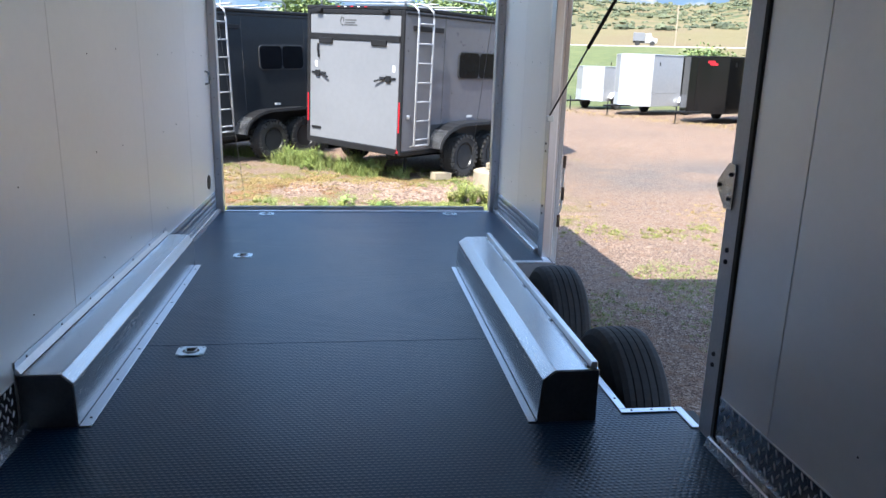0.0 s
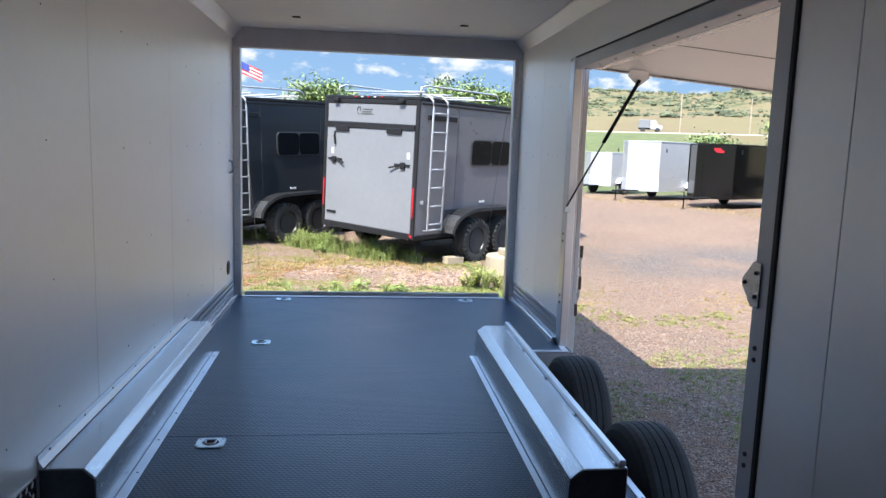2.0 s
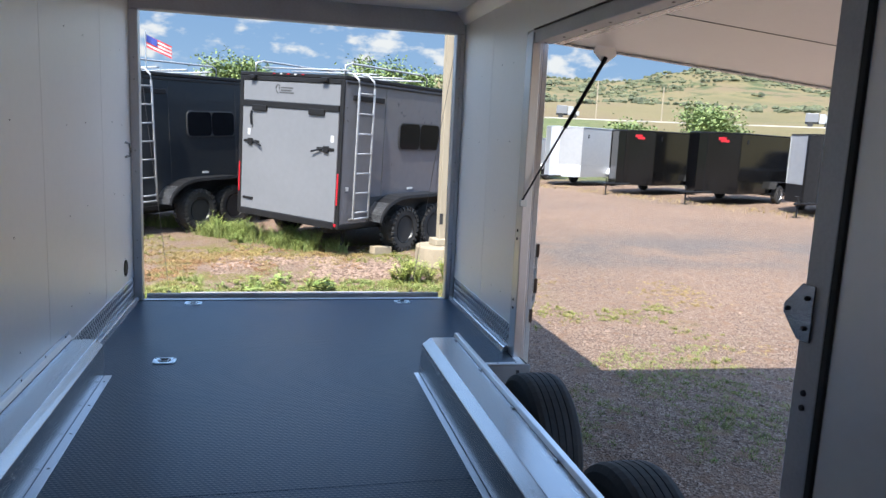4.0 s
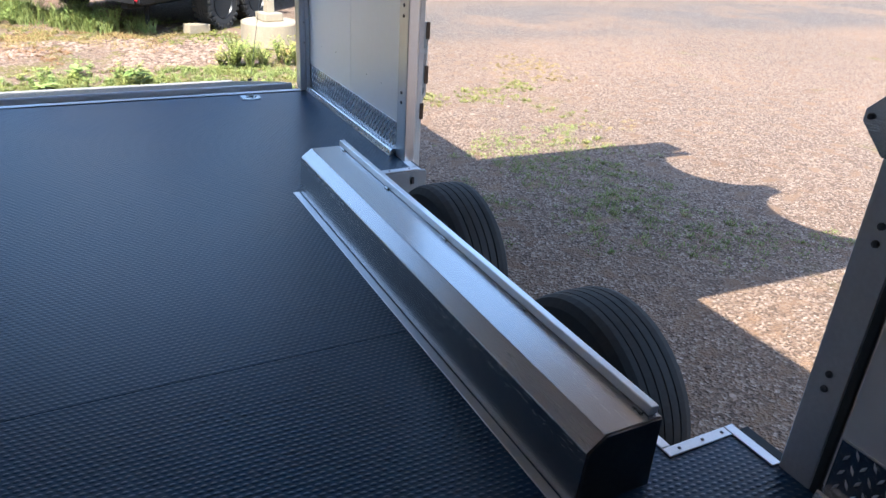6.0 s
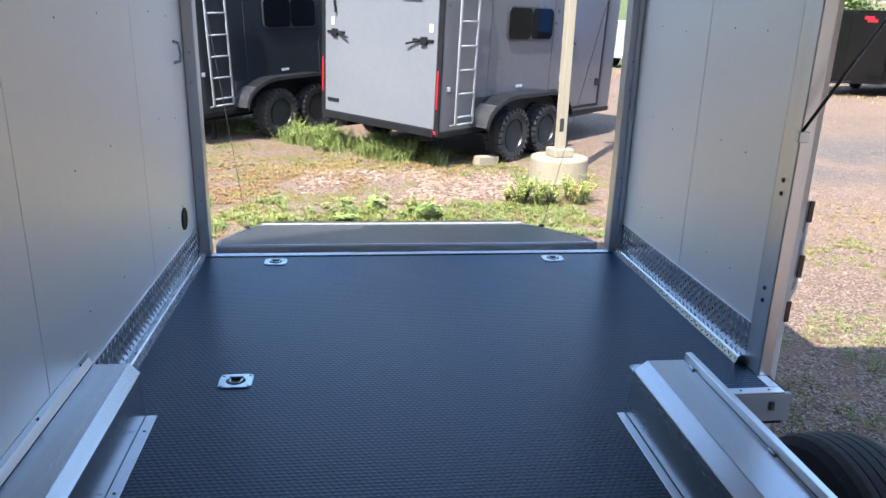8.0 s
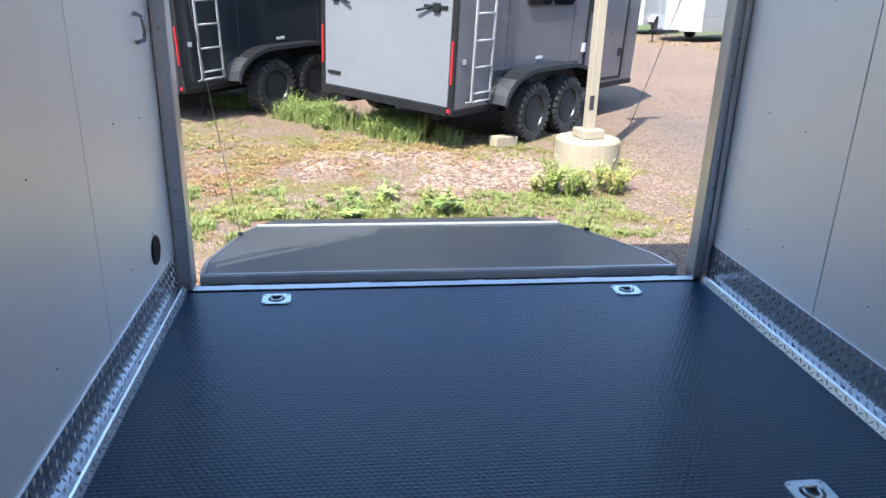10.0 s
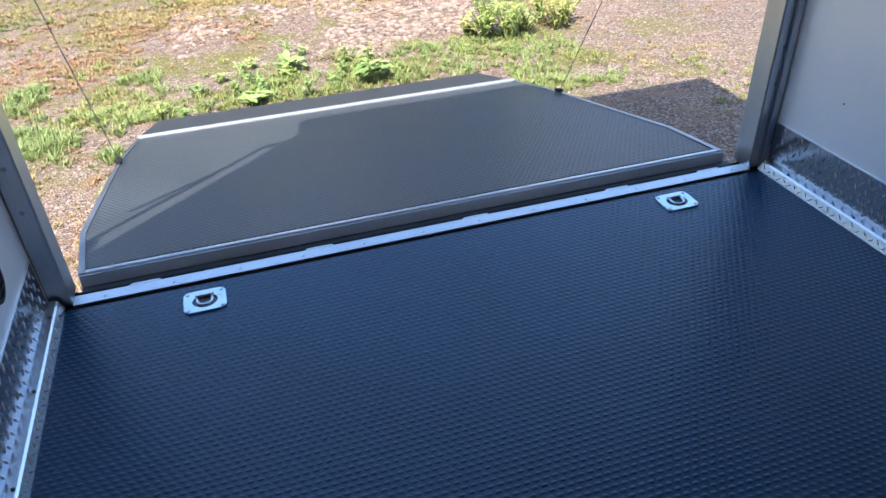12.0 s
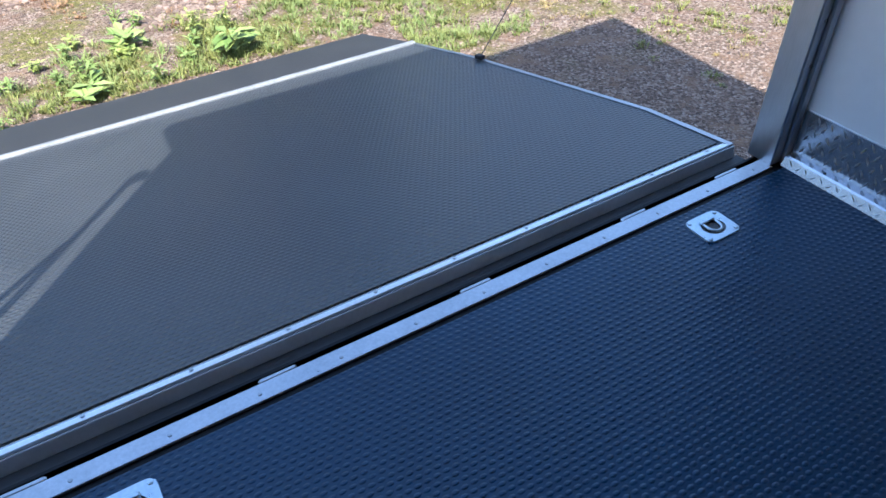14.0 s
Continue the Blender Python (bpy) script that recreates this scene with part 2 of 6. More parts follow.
M_TRIM = surface("bright_trim", (0.60, 0.62, 0.65), (0.74, 0.75, 0.77), 0.36, 1.0, scale=5, fine=120, bump=0.05)
M_DIAMOND = diamond_plate("tread_plate")
M_LEDGE = surface("worn_tread_plate", (0.45, 0.47, 0.50), (0.66, 0.68, 0.71), 0.24, 1.0, scale=14, fine=220, bump=0.08)
M_ZINC = surface("zinc_plate", (0.42, 0.49, 0.53), (0.62, 0.69, 0.73), 0.30, 1.0, scale=12, fine=120, bump=0.05)
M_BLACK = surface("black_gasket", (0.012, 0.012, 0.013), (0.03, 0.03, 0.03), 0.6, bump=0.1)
# End plates of the aluminium boxes; shade on the unlit face is in the colour.
M_CAP = surface("shaded_end_plate", (0.07, 0.07, 0.074), (0.12, 0.12, 0.125), 0.34, 0.8, scale=9, fine=80, bump=0.06)
M_STEEL = surface("black_steel", (0.009, 0.009, 0.010), (0.018, 0.018, 0.019), 0.42, scale=8, bump=0.05)
M_STEEL.node_tree.nodes["Principled BSDF"].inputs["Specular IOR Level"].default_value = 0.16
M_RIVET = surface("bright_rivet", (0.3, 0.31, 0.32), (0.5, 0.51, 0.52), 0.4, 0.9, bump=0)
M_SCRUB = surface("scrub_leaves", (0.05, 0.06, 0.03), (0.10, 0.11, 0.055), 0.8, scale=0.05, fine=1, bump=0, island=0.6)
M_COVE = surface("painted_cove", (0.74, 0.745, 0.75), (0.82, 0.825, 0.83), 0.32, 0.4, scale=4, fine=60, bump=0.03)
M_FACE = surface("satin_aluminium", (0.46, 0.475, 0.50), (0.58, 0.595, 0.62), 0.5, 0.5, scale=5, fine=90, bump=0.05)
M_WORN = surface("worn_aluminium", (0.19, 0.187, 0.18), (0.33, 0.325, 0.315), 0.6, 0.35, scale=9, fine=90, bump=0.15)
M_TUBE = surface("white_metal_tube", (0.28, 0.285, 0.295), (0.36, 0.365, 0.375), 0.42, 0.25, bump=0.03)
M_LOCK = surface("bronze_lock_bar", (0.06, 0.035, 0.025), (0.11, 0.07, 0.05), 0.45, 0.3, bump=0.05)
M_CABLE = surface("wire_rope", (0.10, 0.10, 0.10), (0.2, 0.2, 0.2), 0.6, 0.5, bump=0)
M_SCREW = surface("screw_steel", (0.05, 0.05, 0.055), (0.12, 0.12, 0.13), 0.4, 0.8, bump=0.0)
M_TYRE = surface("tyre_rubber", (0.009, 0.009, 0.009), (0.022, 0.021, 0.020), 0.75, scale=7, fine=60, bump=0.25)
M_DUSTY = surface("dusty_tyre_rubber", (0.013, 0.0128, 0.0125), (0.032, 0.031, 0.029), 0.8, scale=7, fine=60, bump=0.25)
M_GROUND = ground_surface("gravel_and_fields")
M_PEBBLE = surface("pebbles", (0.115, 0.074, 0.052), (0.30, 0.208, 0.156), 0.9, scale=3, fine=80, bump=0.1, island=0.6)
M_GRASS = surface("grass", (0.10, 0.12, 0.022), (0.25, 0.245, 0.06), 0.7, scale=2, fine=30, bump=0, island=0.6)
M_DRY = surface("dry_grass", (0.2, 0.14, 0.05), (0.34, 0.25, 0.095), 0.8, scale=2, fine=30, bump=0, island=0.6)
M_RUST = surface("rusty_weeds", (0.20, 0.10, 0.045), (0.34, 0.19, 0.09), 0.8, scale=2, fine=30, bump=0, island=0.6)
M_WEED = surface("tall_weeds", (0.11, 0.15, 0.032), (0.25, 0.27, 0.08), 0.7, scale=2, fine=30, bump=0, island=0.6)
M_LEAF = surface("weed_leaves", (0.12, 0.18, 0.036), (0.26, 0.31, 0.085), 0.55, scale=3, fine=40, bump=0.05, island=0.5)
M_LIME_LEAF = surface("lime_leaves", (0.19, 0.23, 0.045), (0.38, 0.40, 0.10), 0.6, scale=3, fine=40, bump=0.05, island=0.5)
M_YELLOW_LEAF = surface("yellowing_leaves", (0.24, 0.24, 0.05), (0.42, 0.38, 0.10), 0.6, scale=3, fine=40, bump=0.05, island=0.5)
M_TREE = surface("tree_leaves", (0.075, 0.12, 0.03), (0.19, 0.24, 0.075), 0.6, scale=1, fine=20, bump=0, island=0.6)
M_BARK = surface("bark", (0.08, 0.06, 0.045), (0.16, 0.12, 0.09), 0.9, bump=0.4)
M_CONCRETE = surface("concrete", (0.23, 0.185, 0.125), (0.32, 0.265, 0.185), 0.9, scale=5, fine=60, bump=0.3)
M_POLE = surface("weathered_pole", (0.24, 0.2, 0.14), (0.33, 0.28, 0.2), 0.8, scale=3, fine=40, bump=0.15, stretch=(6, 6, 0.5))
M_GREY = surface("charcoal_grey_paint", (0.082, 0.083, 0.093), (0.105, 0.106, 0.117), 0.3, scale=1, fine=8, bump=0.01, coat=0.3)
M_LIGHTGREY = surface("light_grey_paint", (0.135, 0.139, 0.148), (0.158, 0.162, 0.171), 0.4, scale=1, fine=12, bump=0.01)
M_DARK = surface("satin_black_paint", (0.0105, 0.0125, 0.0150), (0.0165, 0.0195, 0.0225), 0.33, scale=1, fine=8, bump=0.01, coat=0.1)
M_GLOSS = surface("gloss_black_paint", (0.003, 0.003, 0.0035), (0.006, 0.006, 0.0065), 0.12, scale=1, fine=6, bump=0.01, coat=0.0)
M_WHITE = surface("white_paint", (0.265, 0.27, 0.275), (0.31, 0.312, 0.317), 0.35, scale=1, fine=8, bump=0.01)
M_BLUE = surface("blue_paint", (0.0, 0.14, 0.55), (0.0, 0.17, 0.62), 0.3, scale=1, fine=8, bump=0.01, coat=0.4)
M_RED = surface("red_lens", (0.30, 0.01, 0.018), (0.4, 0.018, 0.028), 0.2, bump=0)
M_GLASS = surface("tinted_window", (0.003, 0.0035, 0.005), (0.006, 0.007, 0.009), 0.05, bump=0, rough_var=0.02)
M_GLOSS.node_tree.nodes["Principled BSDF"].inputs["Specular IOR Level"].default_value = 0.3
M_GLASS.node_tree.nodes["Principled BSDF"].inputs["Specular IOR Level"].default_value = 0.08
M_FRAME = surface("grey_window_frame", (0.035, 0.036, 0.038), (0.055, 0.056, 0.058), 0.4, 0.3, bump=0)
M_RIM = surface("black_wheel", (0.006, 0.006, 0.007), (0.015, 0.015, 0.016), 0.35, bump=0.05)
M_RIM_GREY = surface("silver_wheel", (0.35, 0.35, 0.36), (0.5, 0.5, 0.51), 0.35, 0.8, bump=0.05)
M_ROAD = surface("pale_road", (0.33, 0.31, 0.27), (0.42, 0.4, 0.35), 0.9, scale=0.2, fine=3, bump=0)
M_STRIPE_RED = surface("flag_red", (0.45, 0.03, 0.04), (0.55, 0.05, 0.06), 0.8, bump=0)
M_STRIPE_BLUE = surface("flag_blue", (0.02, 0.04, 0.2), (0.03, 0.05, 0.25), 0.8, bump=0)
M_MARK = surface("dark_print", (0.03, 0.03, 0.03), (0.06, 0.06, 0.06), 0.6, bump=0)
M_LABEL = surface("white_sticker", (0.42, 0.42, 0.41), (0.5, 0.5, 0.49), 0.5, bump=0)


# ---- mesh helpers ----
def mesh_of(name, bm, material, smooth=False):
    me = bpy.data.meshes.new(name)
    bmesh.ops.recalc_face_normals(bm, faces=bm.faces)
    bm.to_mesh(me)
    bm.free()
    me.materials.append(material)
    if smooth:
        for p in me.polygons:
            p.use_smooth = True
    return me


def part(name, bm, material, parent=None, label="", smooth=False):
    ob = new(name, mesh_of(name, bm, material, smooth))
    ob.parent = parent
    if label:
        ob["label"] = label
    return ob


def thing(name, label, category, group="", kind="", at=None):
    ob = new(name)
    ob.empty_display_size = 0.1
    if at is not None:
        ob.matrix_world = at
    return tagged(ob, label, category, group, kind)


def box(x0, x1, y0, y1, z0, z1, bevel=0.0, bm=None):
    """A box between the given limits, with bevelled edges; added to bm where one is given."""
    b = bmesh.new()
    bmesh.ops.create_cube(b, size=1.0)
    for v in b.verts:
        v.co = Vector((x0 + (v.co.x + 0.5) * (x1 - x0), y0 + (v.co.y + 0.5) * (y1 - y0), z0 + (v.co.z + 0.5) * (z1 - z0)))
    if bevel:
        bmesh.ops.bevel(b, geom=b.edges[:], offset=bevel, segments=1 if bevel < 0.006 else 2, affect='EDGES', profile=0.5)
    return joined(bm, b)


def joined(bm, b):
    if bm is None:
        return b
    tmp = bpy.data.meshes.new("tmp")
    b.to_mesh(tmp)
    b.free()
    bm.from_mesh(tmp)
    bpy.data.meshes.remove(tmp)
    return bm


def moved(bm, m):
    bmesh.ops.transform(bm, matrix=m, verts=bm.verts)
    return bm


def prism(outline, a, b, axis="y", bevel=0.0, bm=None):
    """A closed outline drawn out from a to b along an axis. Outline pairs are the other two axes in order."""
    k = bmesh.new()
    put = {"x": lambda p, t: (t, p[0], p[1]), "y": lambda p, t: (p[0], t, p[1]), "z": lambda p, t: (p[0], p[1], t)}[axis]
    lo = [k.verts.new(put(p, a)) for p in outline]
    hi = [k.verts.new(put(p, b)) for p in outline]
    k.faces.new(lo)
    k.faces.new(hi[::-1])
    for i in range(len(outline)):
        j = (i + 1) % len(outline)
        k.faces.new((lo[i], lo[j], hi[j], hi[i]))
    bmesh.ops.recalc_face_normals(k, faces=k.faces)
    if bevel:
        bmesh.ops.bevel(k, geom=k.edges[:], offset=bevel, segments=1, affect='EDGES', profile=0.5)
    return joined(bm, k)


def rod(points, r, n=8, bm=None, cap=True):
    """A round bar along a line of points."""
    k = bmesh.new()
    pts = [Vector(p) for p in points]
    rings = []
    for i, p in enumerate(pts):
        d = (pts[min(i + 1, len(pts) - 1)] - pts[max(i - 1, 0)]).normalized()
        side = d.cross(Vector((0, 0, 1)))
        if side.length < 0.05:
            side = d.cross(Vector((0, 1, 0)))
        side.normalize()
        up = side.cross(d)
        rad = r[i] if isinstance(r, (list, tuple)) else r
        rings.append([k.verts.new(p + (side * math.cos(2 * math.pi * j / n) + up * math.sin(2 * math.pi * j / n)) * rad) for j in range(n)])
    for q, w in zip(rings, rings[1:]):
        for j in range(n):
            k.faces.new((q[j], q[(j + 1) % n], w[(j + 1) % n], w[j]))
    if cap:
        k.faces.new(rings[0][::-1])
        k.faces.new(rings[-1])
    return joined(bm, k)


def lathe(profile, n=32, bm=None, axis="y"):
    """A turned body: pairs of radius and place along the axis."""
    k = bmesh.new()
    rings = []
    for r, t in profile:
        ring = []
        for j in range(n):
            a = 2 * math.pi * j / n
            c, s = r * math.cos(a), r * math.sin(a)
            ring.append(k.verts.new((c, t, s) if axis == "y" else (c, s, t) if axis == "z" else (t, c, s)))
        rings.append(ring)
    for q, w in zip(rings, rings[1:]):
        for j in range(n):
            k.faces.new((q[j], q[(j + 1) % n], w[(j + 1) % n], w[j]))
    k.faces.new(rings[0])
    k.faces.new(rings[-1])
    bmesh.ops.recalc_face_normals(k, faces=k.faces)
    return joined(bm, k)


def dot(bm, c, axis, r=0.006, h=0.003):
    """A low round screw head at c, facing along an axis ('+x', '-x', '+z' ...)."""
    s = 1 if axis[0] == "+" else -1
    a = axis[1]
    k = lathe([(r, 0), (r * 0.9, h * 0.7 * s), (r * 0.4, h * s)], 8, axis=a)
    bmesh.ops.translate(k, vec=c, verts=k.verts)
    return joined(bm, k)


def screws(parent, name, places, axis, r, h, material):
    """One small screw head at each place; they share one mesh."""
    bm = bmesh.new()
    dot(bm, (0, 0, 0), axis, r, h)
    me = mesh_of(name, bm, material)
    for p in places:
        ob = new(name, me)
        ob.parent = parent
        ob.location = p


def stuff(name, verts, faces, material, label, category, smooth=False):
    me = bpy.data.meshes.new(name)
    me.from_pydata(verts, [], faces)
    me.materials.append(material)
    ob = new(name, me)
    return tagged(ob, label, category, kind="stuff")



# ---- the trailer that the camera walks through ----
XL, XR, XF = -1.118, 1.305, 1.258   # inner faces of the side walls; XF ahead of the escape door
Y0, Y1 = -2.4, 7.66           # front wall, rear sill
ZC, ZROOF = 2.24, 2.32
GROUND = -0.60
DOOR_Y0, DOOR_Y1, DOOR_Z = 3.73, 6.10, 1.845


def wall_panels(parent, x, spans, z0, z1, side):
    """White sheets with thin open joints; side is +1 where the room lies towards +x."""
    for y0, y1 in spans:
        p = part("panel", box(min(x, x - side * 0.006), max(x, x - side * 0.006), y0 + 0.002, y1 - 0.002, z0, z1, 0.001), M_PANEL, parent)
        if y1 - y0 > 0.4:
            bm = bmesh.new()
            rnd = random.Random(int(y0 * 100) + 7)
            for z in (0.35, 0.82, 1.28, 1.75):
                for f in (0.33, 0.66):
                    dot(bm, (x, y0 + (y1 - y0) * f + rnd.uniform(-0.02, 0.02), z + rnd.uniform(-0.02, 0.02)), "+x" if side > 0 else "-x", 0.0032, 0.002)
            part("screws", bm, M_SCREW, p)


def tread(parent, x, s, a, b):
    """Raised bars of the tread plate, turned alternately."""
    verts, faces = [], []
    n = int((b - a) / 0.021)
    for i in range(n):
        for j in range(6):
            if (i + j) % 2:
                y, z = a + 0.012 + i * 0.021, 0.058 + j * 0.0215
                t = radians(62 if j % 2 else 118)
                dy, dz = 0.014 * math.cos(t), 0.014 * math.sin(t)
                wy, wz = 0.004 * math.sin(t), -0.004 * math.cos(t)
                p = len(verts)
                verts += [(x, y - dy, z - dz), (x, y + wy, z + wz), (x, y + dy, z + dz), (x, y - wy, z - wz), (x + s * 0.003, y - dy * 0.5, z - dz * 0.5), (x + s * 0.003, y + dy * 0.5, z + dz * 0.5)]
                faces += [(p, p + 1, p + 4), (p + 1, p + 2, p + 5), (p + 1, p + 5, p + 4), (p + 2, p + 3, p + 5), (p + 3, p, p + 4), (p + 3, p + 4, p + 5)]
    # bars on the sloping ledge below
    for i in range(int((b - a) / 0.026)):
        y, f = a + 0.015 + i * 0.026, 0.62 if i % 2 else 0.38
        cx, cz = 0.031 + 0.011 * f, 0.032 - 0.028 * f
        k = 0.008 if i % 2 else -0.008
        p = len(verts)
        at = lambda u, w, up: (x + s * (cx - 0.0032 + 0.0037 * w + 0.93 * up), y + u, cz - 0.0093 * w + 0.37 * up)
        verts += [at(-k, -0.8, 0.0006), at(0.003, 0.0, 0.0006), at(k, 0.8, 0.0006), at(-0.003, 0.0, 0.0006), at(-k * 0.5, -0.4, 0.003), at(k * 0.5, 0.4, 0.003)]
        faces += [(p, p + 1, p + 4), (p + 1, p + 2, p + 5), (p + 1, p + 5, p + 4), (p + 2, p + 3, p + 5), (p + 3, p, p + 4), (p + 3, p + 4, p + 5)]
    me = bpy.data.meshes.new("tread_bars")
    me.from_pydata(verts, [], faces)
    me.materials.append(M_TRIM)
    ob = new("tread_bars", me)
    ob.parent = parent
    tagged(ob, kind="stuff")


def build_shell():
    # floor: core with the wheel recess cut out, and two rubber sheets
    core = [(XL - 0.06, Y0 - 0.06), (XF + 0.05, Y0 - 0.06), (XF + 0.05, 3.845), (1.03, 3.845), (1.03, 5.98), (XR + 0.05, 5.98), (XR + 0.05, Y1 + 0.07), (XL - 0.06, Y1 + 0.07)]
    fl = tagged(part("floor", prism(core, -0.14, -0.004, "z"), M_STEEL), "trailer floor covered with black coin-pattern rubber sheets", "floor", kind="structure")
    near = [(XL + 0.002, Y0), (XF - 0.002, Y0), (XF - 0.002, 3.83), (1.015, 3.83), (1.015, 4.618), (XL + 0.002, 4.618)]
    far = [(XL + 0.002, 4.62), (1.015, 4.62), (1.015, 5.995), (XR - 0.002, 5.995), (XR - 0.002, Y1 - 0.025), (XL + 0.002, Y1 - 0.025)]
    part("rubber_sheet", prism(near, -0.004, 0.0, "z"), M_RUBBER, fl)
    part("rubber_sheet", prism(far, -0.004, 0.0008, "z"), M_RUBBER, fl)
    # walls
    left = tagged(part("wall_left", box(XL - 0.07, XL - 0.007, Y0 - 0.06, Y1 + 0.09, -0.14, ZROOF - 0.03), M_ALU_UP), "long trailer side wall of white panels with dark joints", "wall", kind="structure")
    wall_panels(left, XL, [(Y0, -0.36), (-0.36, 0.85), (0.85, 2.06), (2.06, 3.27), (3.27, 4.46), (4.46, 5.67), (5.67, 6.80), (6.80, Y1)], 0.0, ZC, 1)
    front = tagged(part("wall_right_front", box(XF + 0.007, XF + 0.115, 0.94, DOOR_Y0 - 0.145, -0.14, ZROOF - 0.03), M_ALU_UP), "white panelled trailer side wall ahead of the escape door", "wall", kind="structure")
    wall_panels(front, XF, [(1.0, 2.2), (2.2, 3.30), (3.30, DOOR_Y0 - 0.145)], 0.0, ZC, -1)
    # Unseen opening behind the camera, added to let light onto the left wall.
    light_gap = tagged(part("wall_right_light_gap", box(XF + 0.001, XF + 0.115, Y0 - 0.06, -0.55, -0.14, ZROOF - 0.03), M_PANEL), "white side wall ahead of an unseen opening added for light", "wall", kind="structure")
    part("lintel", box(XF + 0.001, XF + 0.115, -0.548, 0.938, 1.98, ZROOF - 0.031), M_PANEL, light_gap)
    rear = tagged(part("wall_right_rear", box(XR + 0.007, XR + 0.07, DOOR_Y1 + 0.04, Y1 + 0.09, -0.14, ZROOF - 0.03), M_ALU_UP), "short white panelled wall between escape door and rear opening", "wall", kind="structure")
    wall_panels(rear, XR, [(DOOR_Y1 + 0.10, 6.88), (6.88, Y1)], 0.0, ZC, -1)
    over = tagged(part("wall_right_header", box(XR + 0.007, XR + 0.07, DOOR_Y0 - 0.145, DOOR_Y1 + 0.04, DOOR_Z + 0.06, ZROOF - 0.03), M_ALU_UP), "white panel above the escape door opening", "wall", kind="structure")
    part("panel", box(XR - 0.0, XR + 0.006, DOOR_Y0 - 0.145, DOOR_Y1 + 0.10, DOOR_Z + 0.075, ZC, 0.001), M_PANEL, over)
    tagged(part("wall_front", box(XL - 0.07, XR + 0.07, Y0 - 0.14, Y0 - 0.062, -0.14, ZROOF - 0.03), M_PANEL), "plain white front wall of the trailer", "wall", kind="structure")
    ce = bmesh.new()
    y = Y0 - 0.06
    while y < Y1 - 0.01:
        y2 = min(y + 1.22, Y1 + 0.0)
        box(XL - 0.006, XR + 0.006, y + 0.002, y2 - 0.002, ZC, ZC + 0.02, bm=ce)
        y = y2
    tagged(part("ceiling", ce, M_CEIL), "white panelled trailer ceiling", "ceiling", kind="structure")
    tagged(part("roof", box(XL - 0.09, XR + 0.17, Y0 - 0.16, 7.97, ZROOF - 0.03, ZROOF + 0.09, 0.012), M_WHITE), "white trailer roof sheet with a short rear overhang", "roof", kind="structure")
    # sloping bright cove strips between walls and ceiling
    tagged(part("trim", prism([(XL, ZC - 0.09), (XL + 0.012, ZC - 0.09), (XL + 0.075, ZC - 0.012), (XL + 0.075, ZC), (XL, ZC)], Y0, Y1), M_COVE), "aluminium cove strip under the ceiling", "trim", kind="structure")
    tagged(part("trim", prism([(XR, ZC - 0.09), (XR - 0.012, ZC - 0.09), (XR - 0.075, ZC - 0.012), (XR - 0.075, ZC), (XR, ZC)], Y0, Y1), M_COVE), "aluminium cove strip under the ceiling", "trim", kind="structure")
    # rear frame
    fr = thing("rear_frame", "aluminium frame round the open rear doorway", "door frame", kind="structure")
    part("jamb", box(XL + 0.0, -1.058, Y1, Y1 + 0.09, 0.0, 2.08, 0.004), M_ALU_UP, fr)
    part("jamb", box(1.238, XR, Y1, Y1 + 0.09, 0.0, 2.08, 0.004), M_ALU_UP, fr)
    part("header", box(XL, XR, Y1 - 0.01, Y1 + 0.09, 2.082, ZROOF - 0.032, 0.004), M_FACE, fr)
    part("corner_strip", box(XR - 0.03, XR - 0.002, Y1 - 0.012, Y1 - 0.001, 0.0, 2.08, 0.002), M_ALU_UP, fr)
    screws(fr, "bolt", [(x, Y1, z) for x in (-1.088, 1.27) for z in (0.32, 0.45, 0.95, 1.1, 1.6, 1.75)], "-y", 0.007, 0.003, M_RIVET)
    sill = thing("door_sill", "bright aluminium sill strip with screws and hinge knuckles", "sill", kind="structure")
    part("strip", box(-1.058, 1.238, Y1 - 0.008, Y1 + 0.040, -0.003, 0.005, 0.0015), M_SILL, sill)
    part("face", box(-1.058, 1.238, Y1 + 0.042, Y1 + 0.062, -0.14, -0.004), M_STEEL, sill)
    screws(sill, "screw", [(-0.97 + i * 0.195, Y1 + 0.012, 0.005) for i in range(12)], "+z", 0.005, 0.002, M_RIVET)
    # Added filler: its dark colour stands for shade in the open sill gap.
    part("gap_shade_strip", box(-1.05, 1.23, Y1 + 0.0635, Y1 + 0.118, -0.06, -0.016, 0.004), M_FLAP, sill, "dark filler strip for the shaded hinge gap")
    for x in (-0.86, -0.33, 0.2, 0.73, 1.1):
        part("hinge", box(x - 0.045, x + 0.045, Y1 + 0.041, Y1 + 0.056, -0.02, 0.002, 0.004), M_SILL, sill)
    # escape door frame
    fr = thing("escape_door_frame", "aluminium frame of the open side escape door", "door frame", kind="structure")
    part("jamb", box(XF - 0.004, XF + 0.15, DOOR_Y0 - 0.12, DOOR_Y0 - 0.03, -0.02, DOOR_Z + 0.06, 0.004), M_FACE, fr)
    part("jamb", box(XR - 0.004, XR + 0.05, DOOR_Y1 - 0.01, DOOR_Y1 + 0.098, 0.0, DOOR_Z + 0.06, 0.004), M_ALU_UP, fr)
    part("outer_jamb", box(XR + 0.053, XR + 0.083, DOOR_Y1 + 0.045, DOOR_Y1 + 0.12, -0.12, DOOR_Z + 0.06, 0.004), M_OUTER, fr, "pale outer edge of the side wall")
    part("outer_strip", box(XR + 0.087, XR + 0.119, DOOR_Y1 + 0.06, DOOR_Y1 + 0.12, -0.12, DOOR_Z + 0.06, 0.004), M_OUTER, fr, "pale outer edge of the side wall")
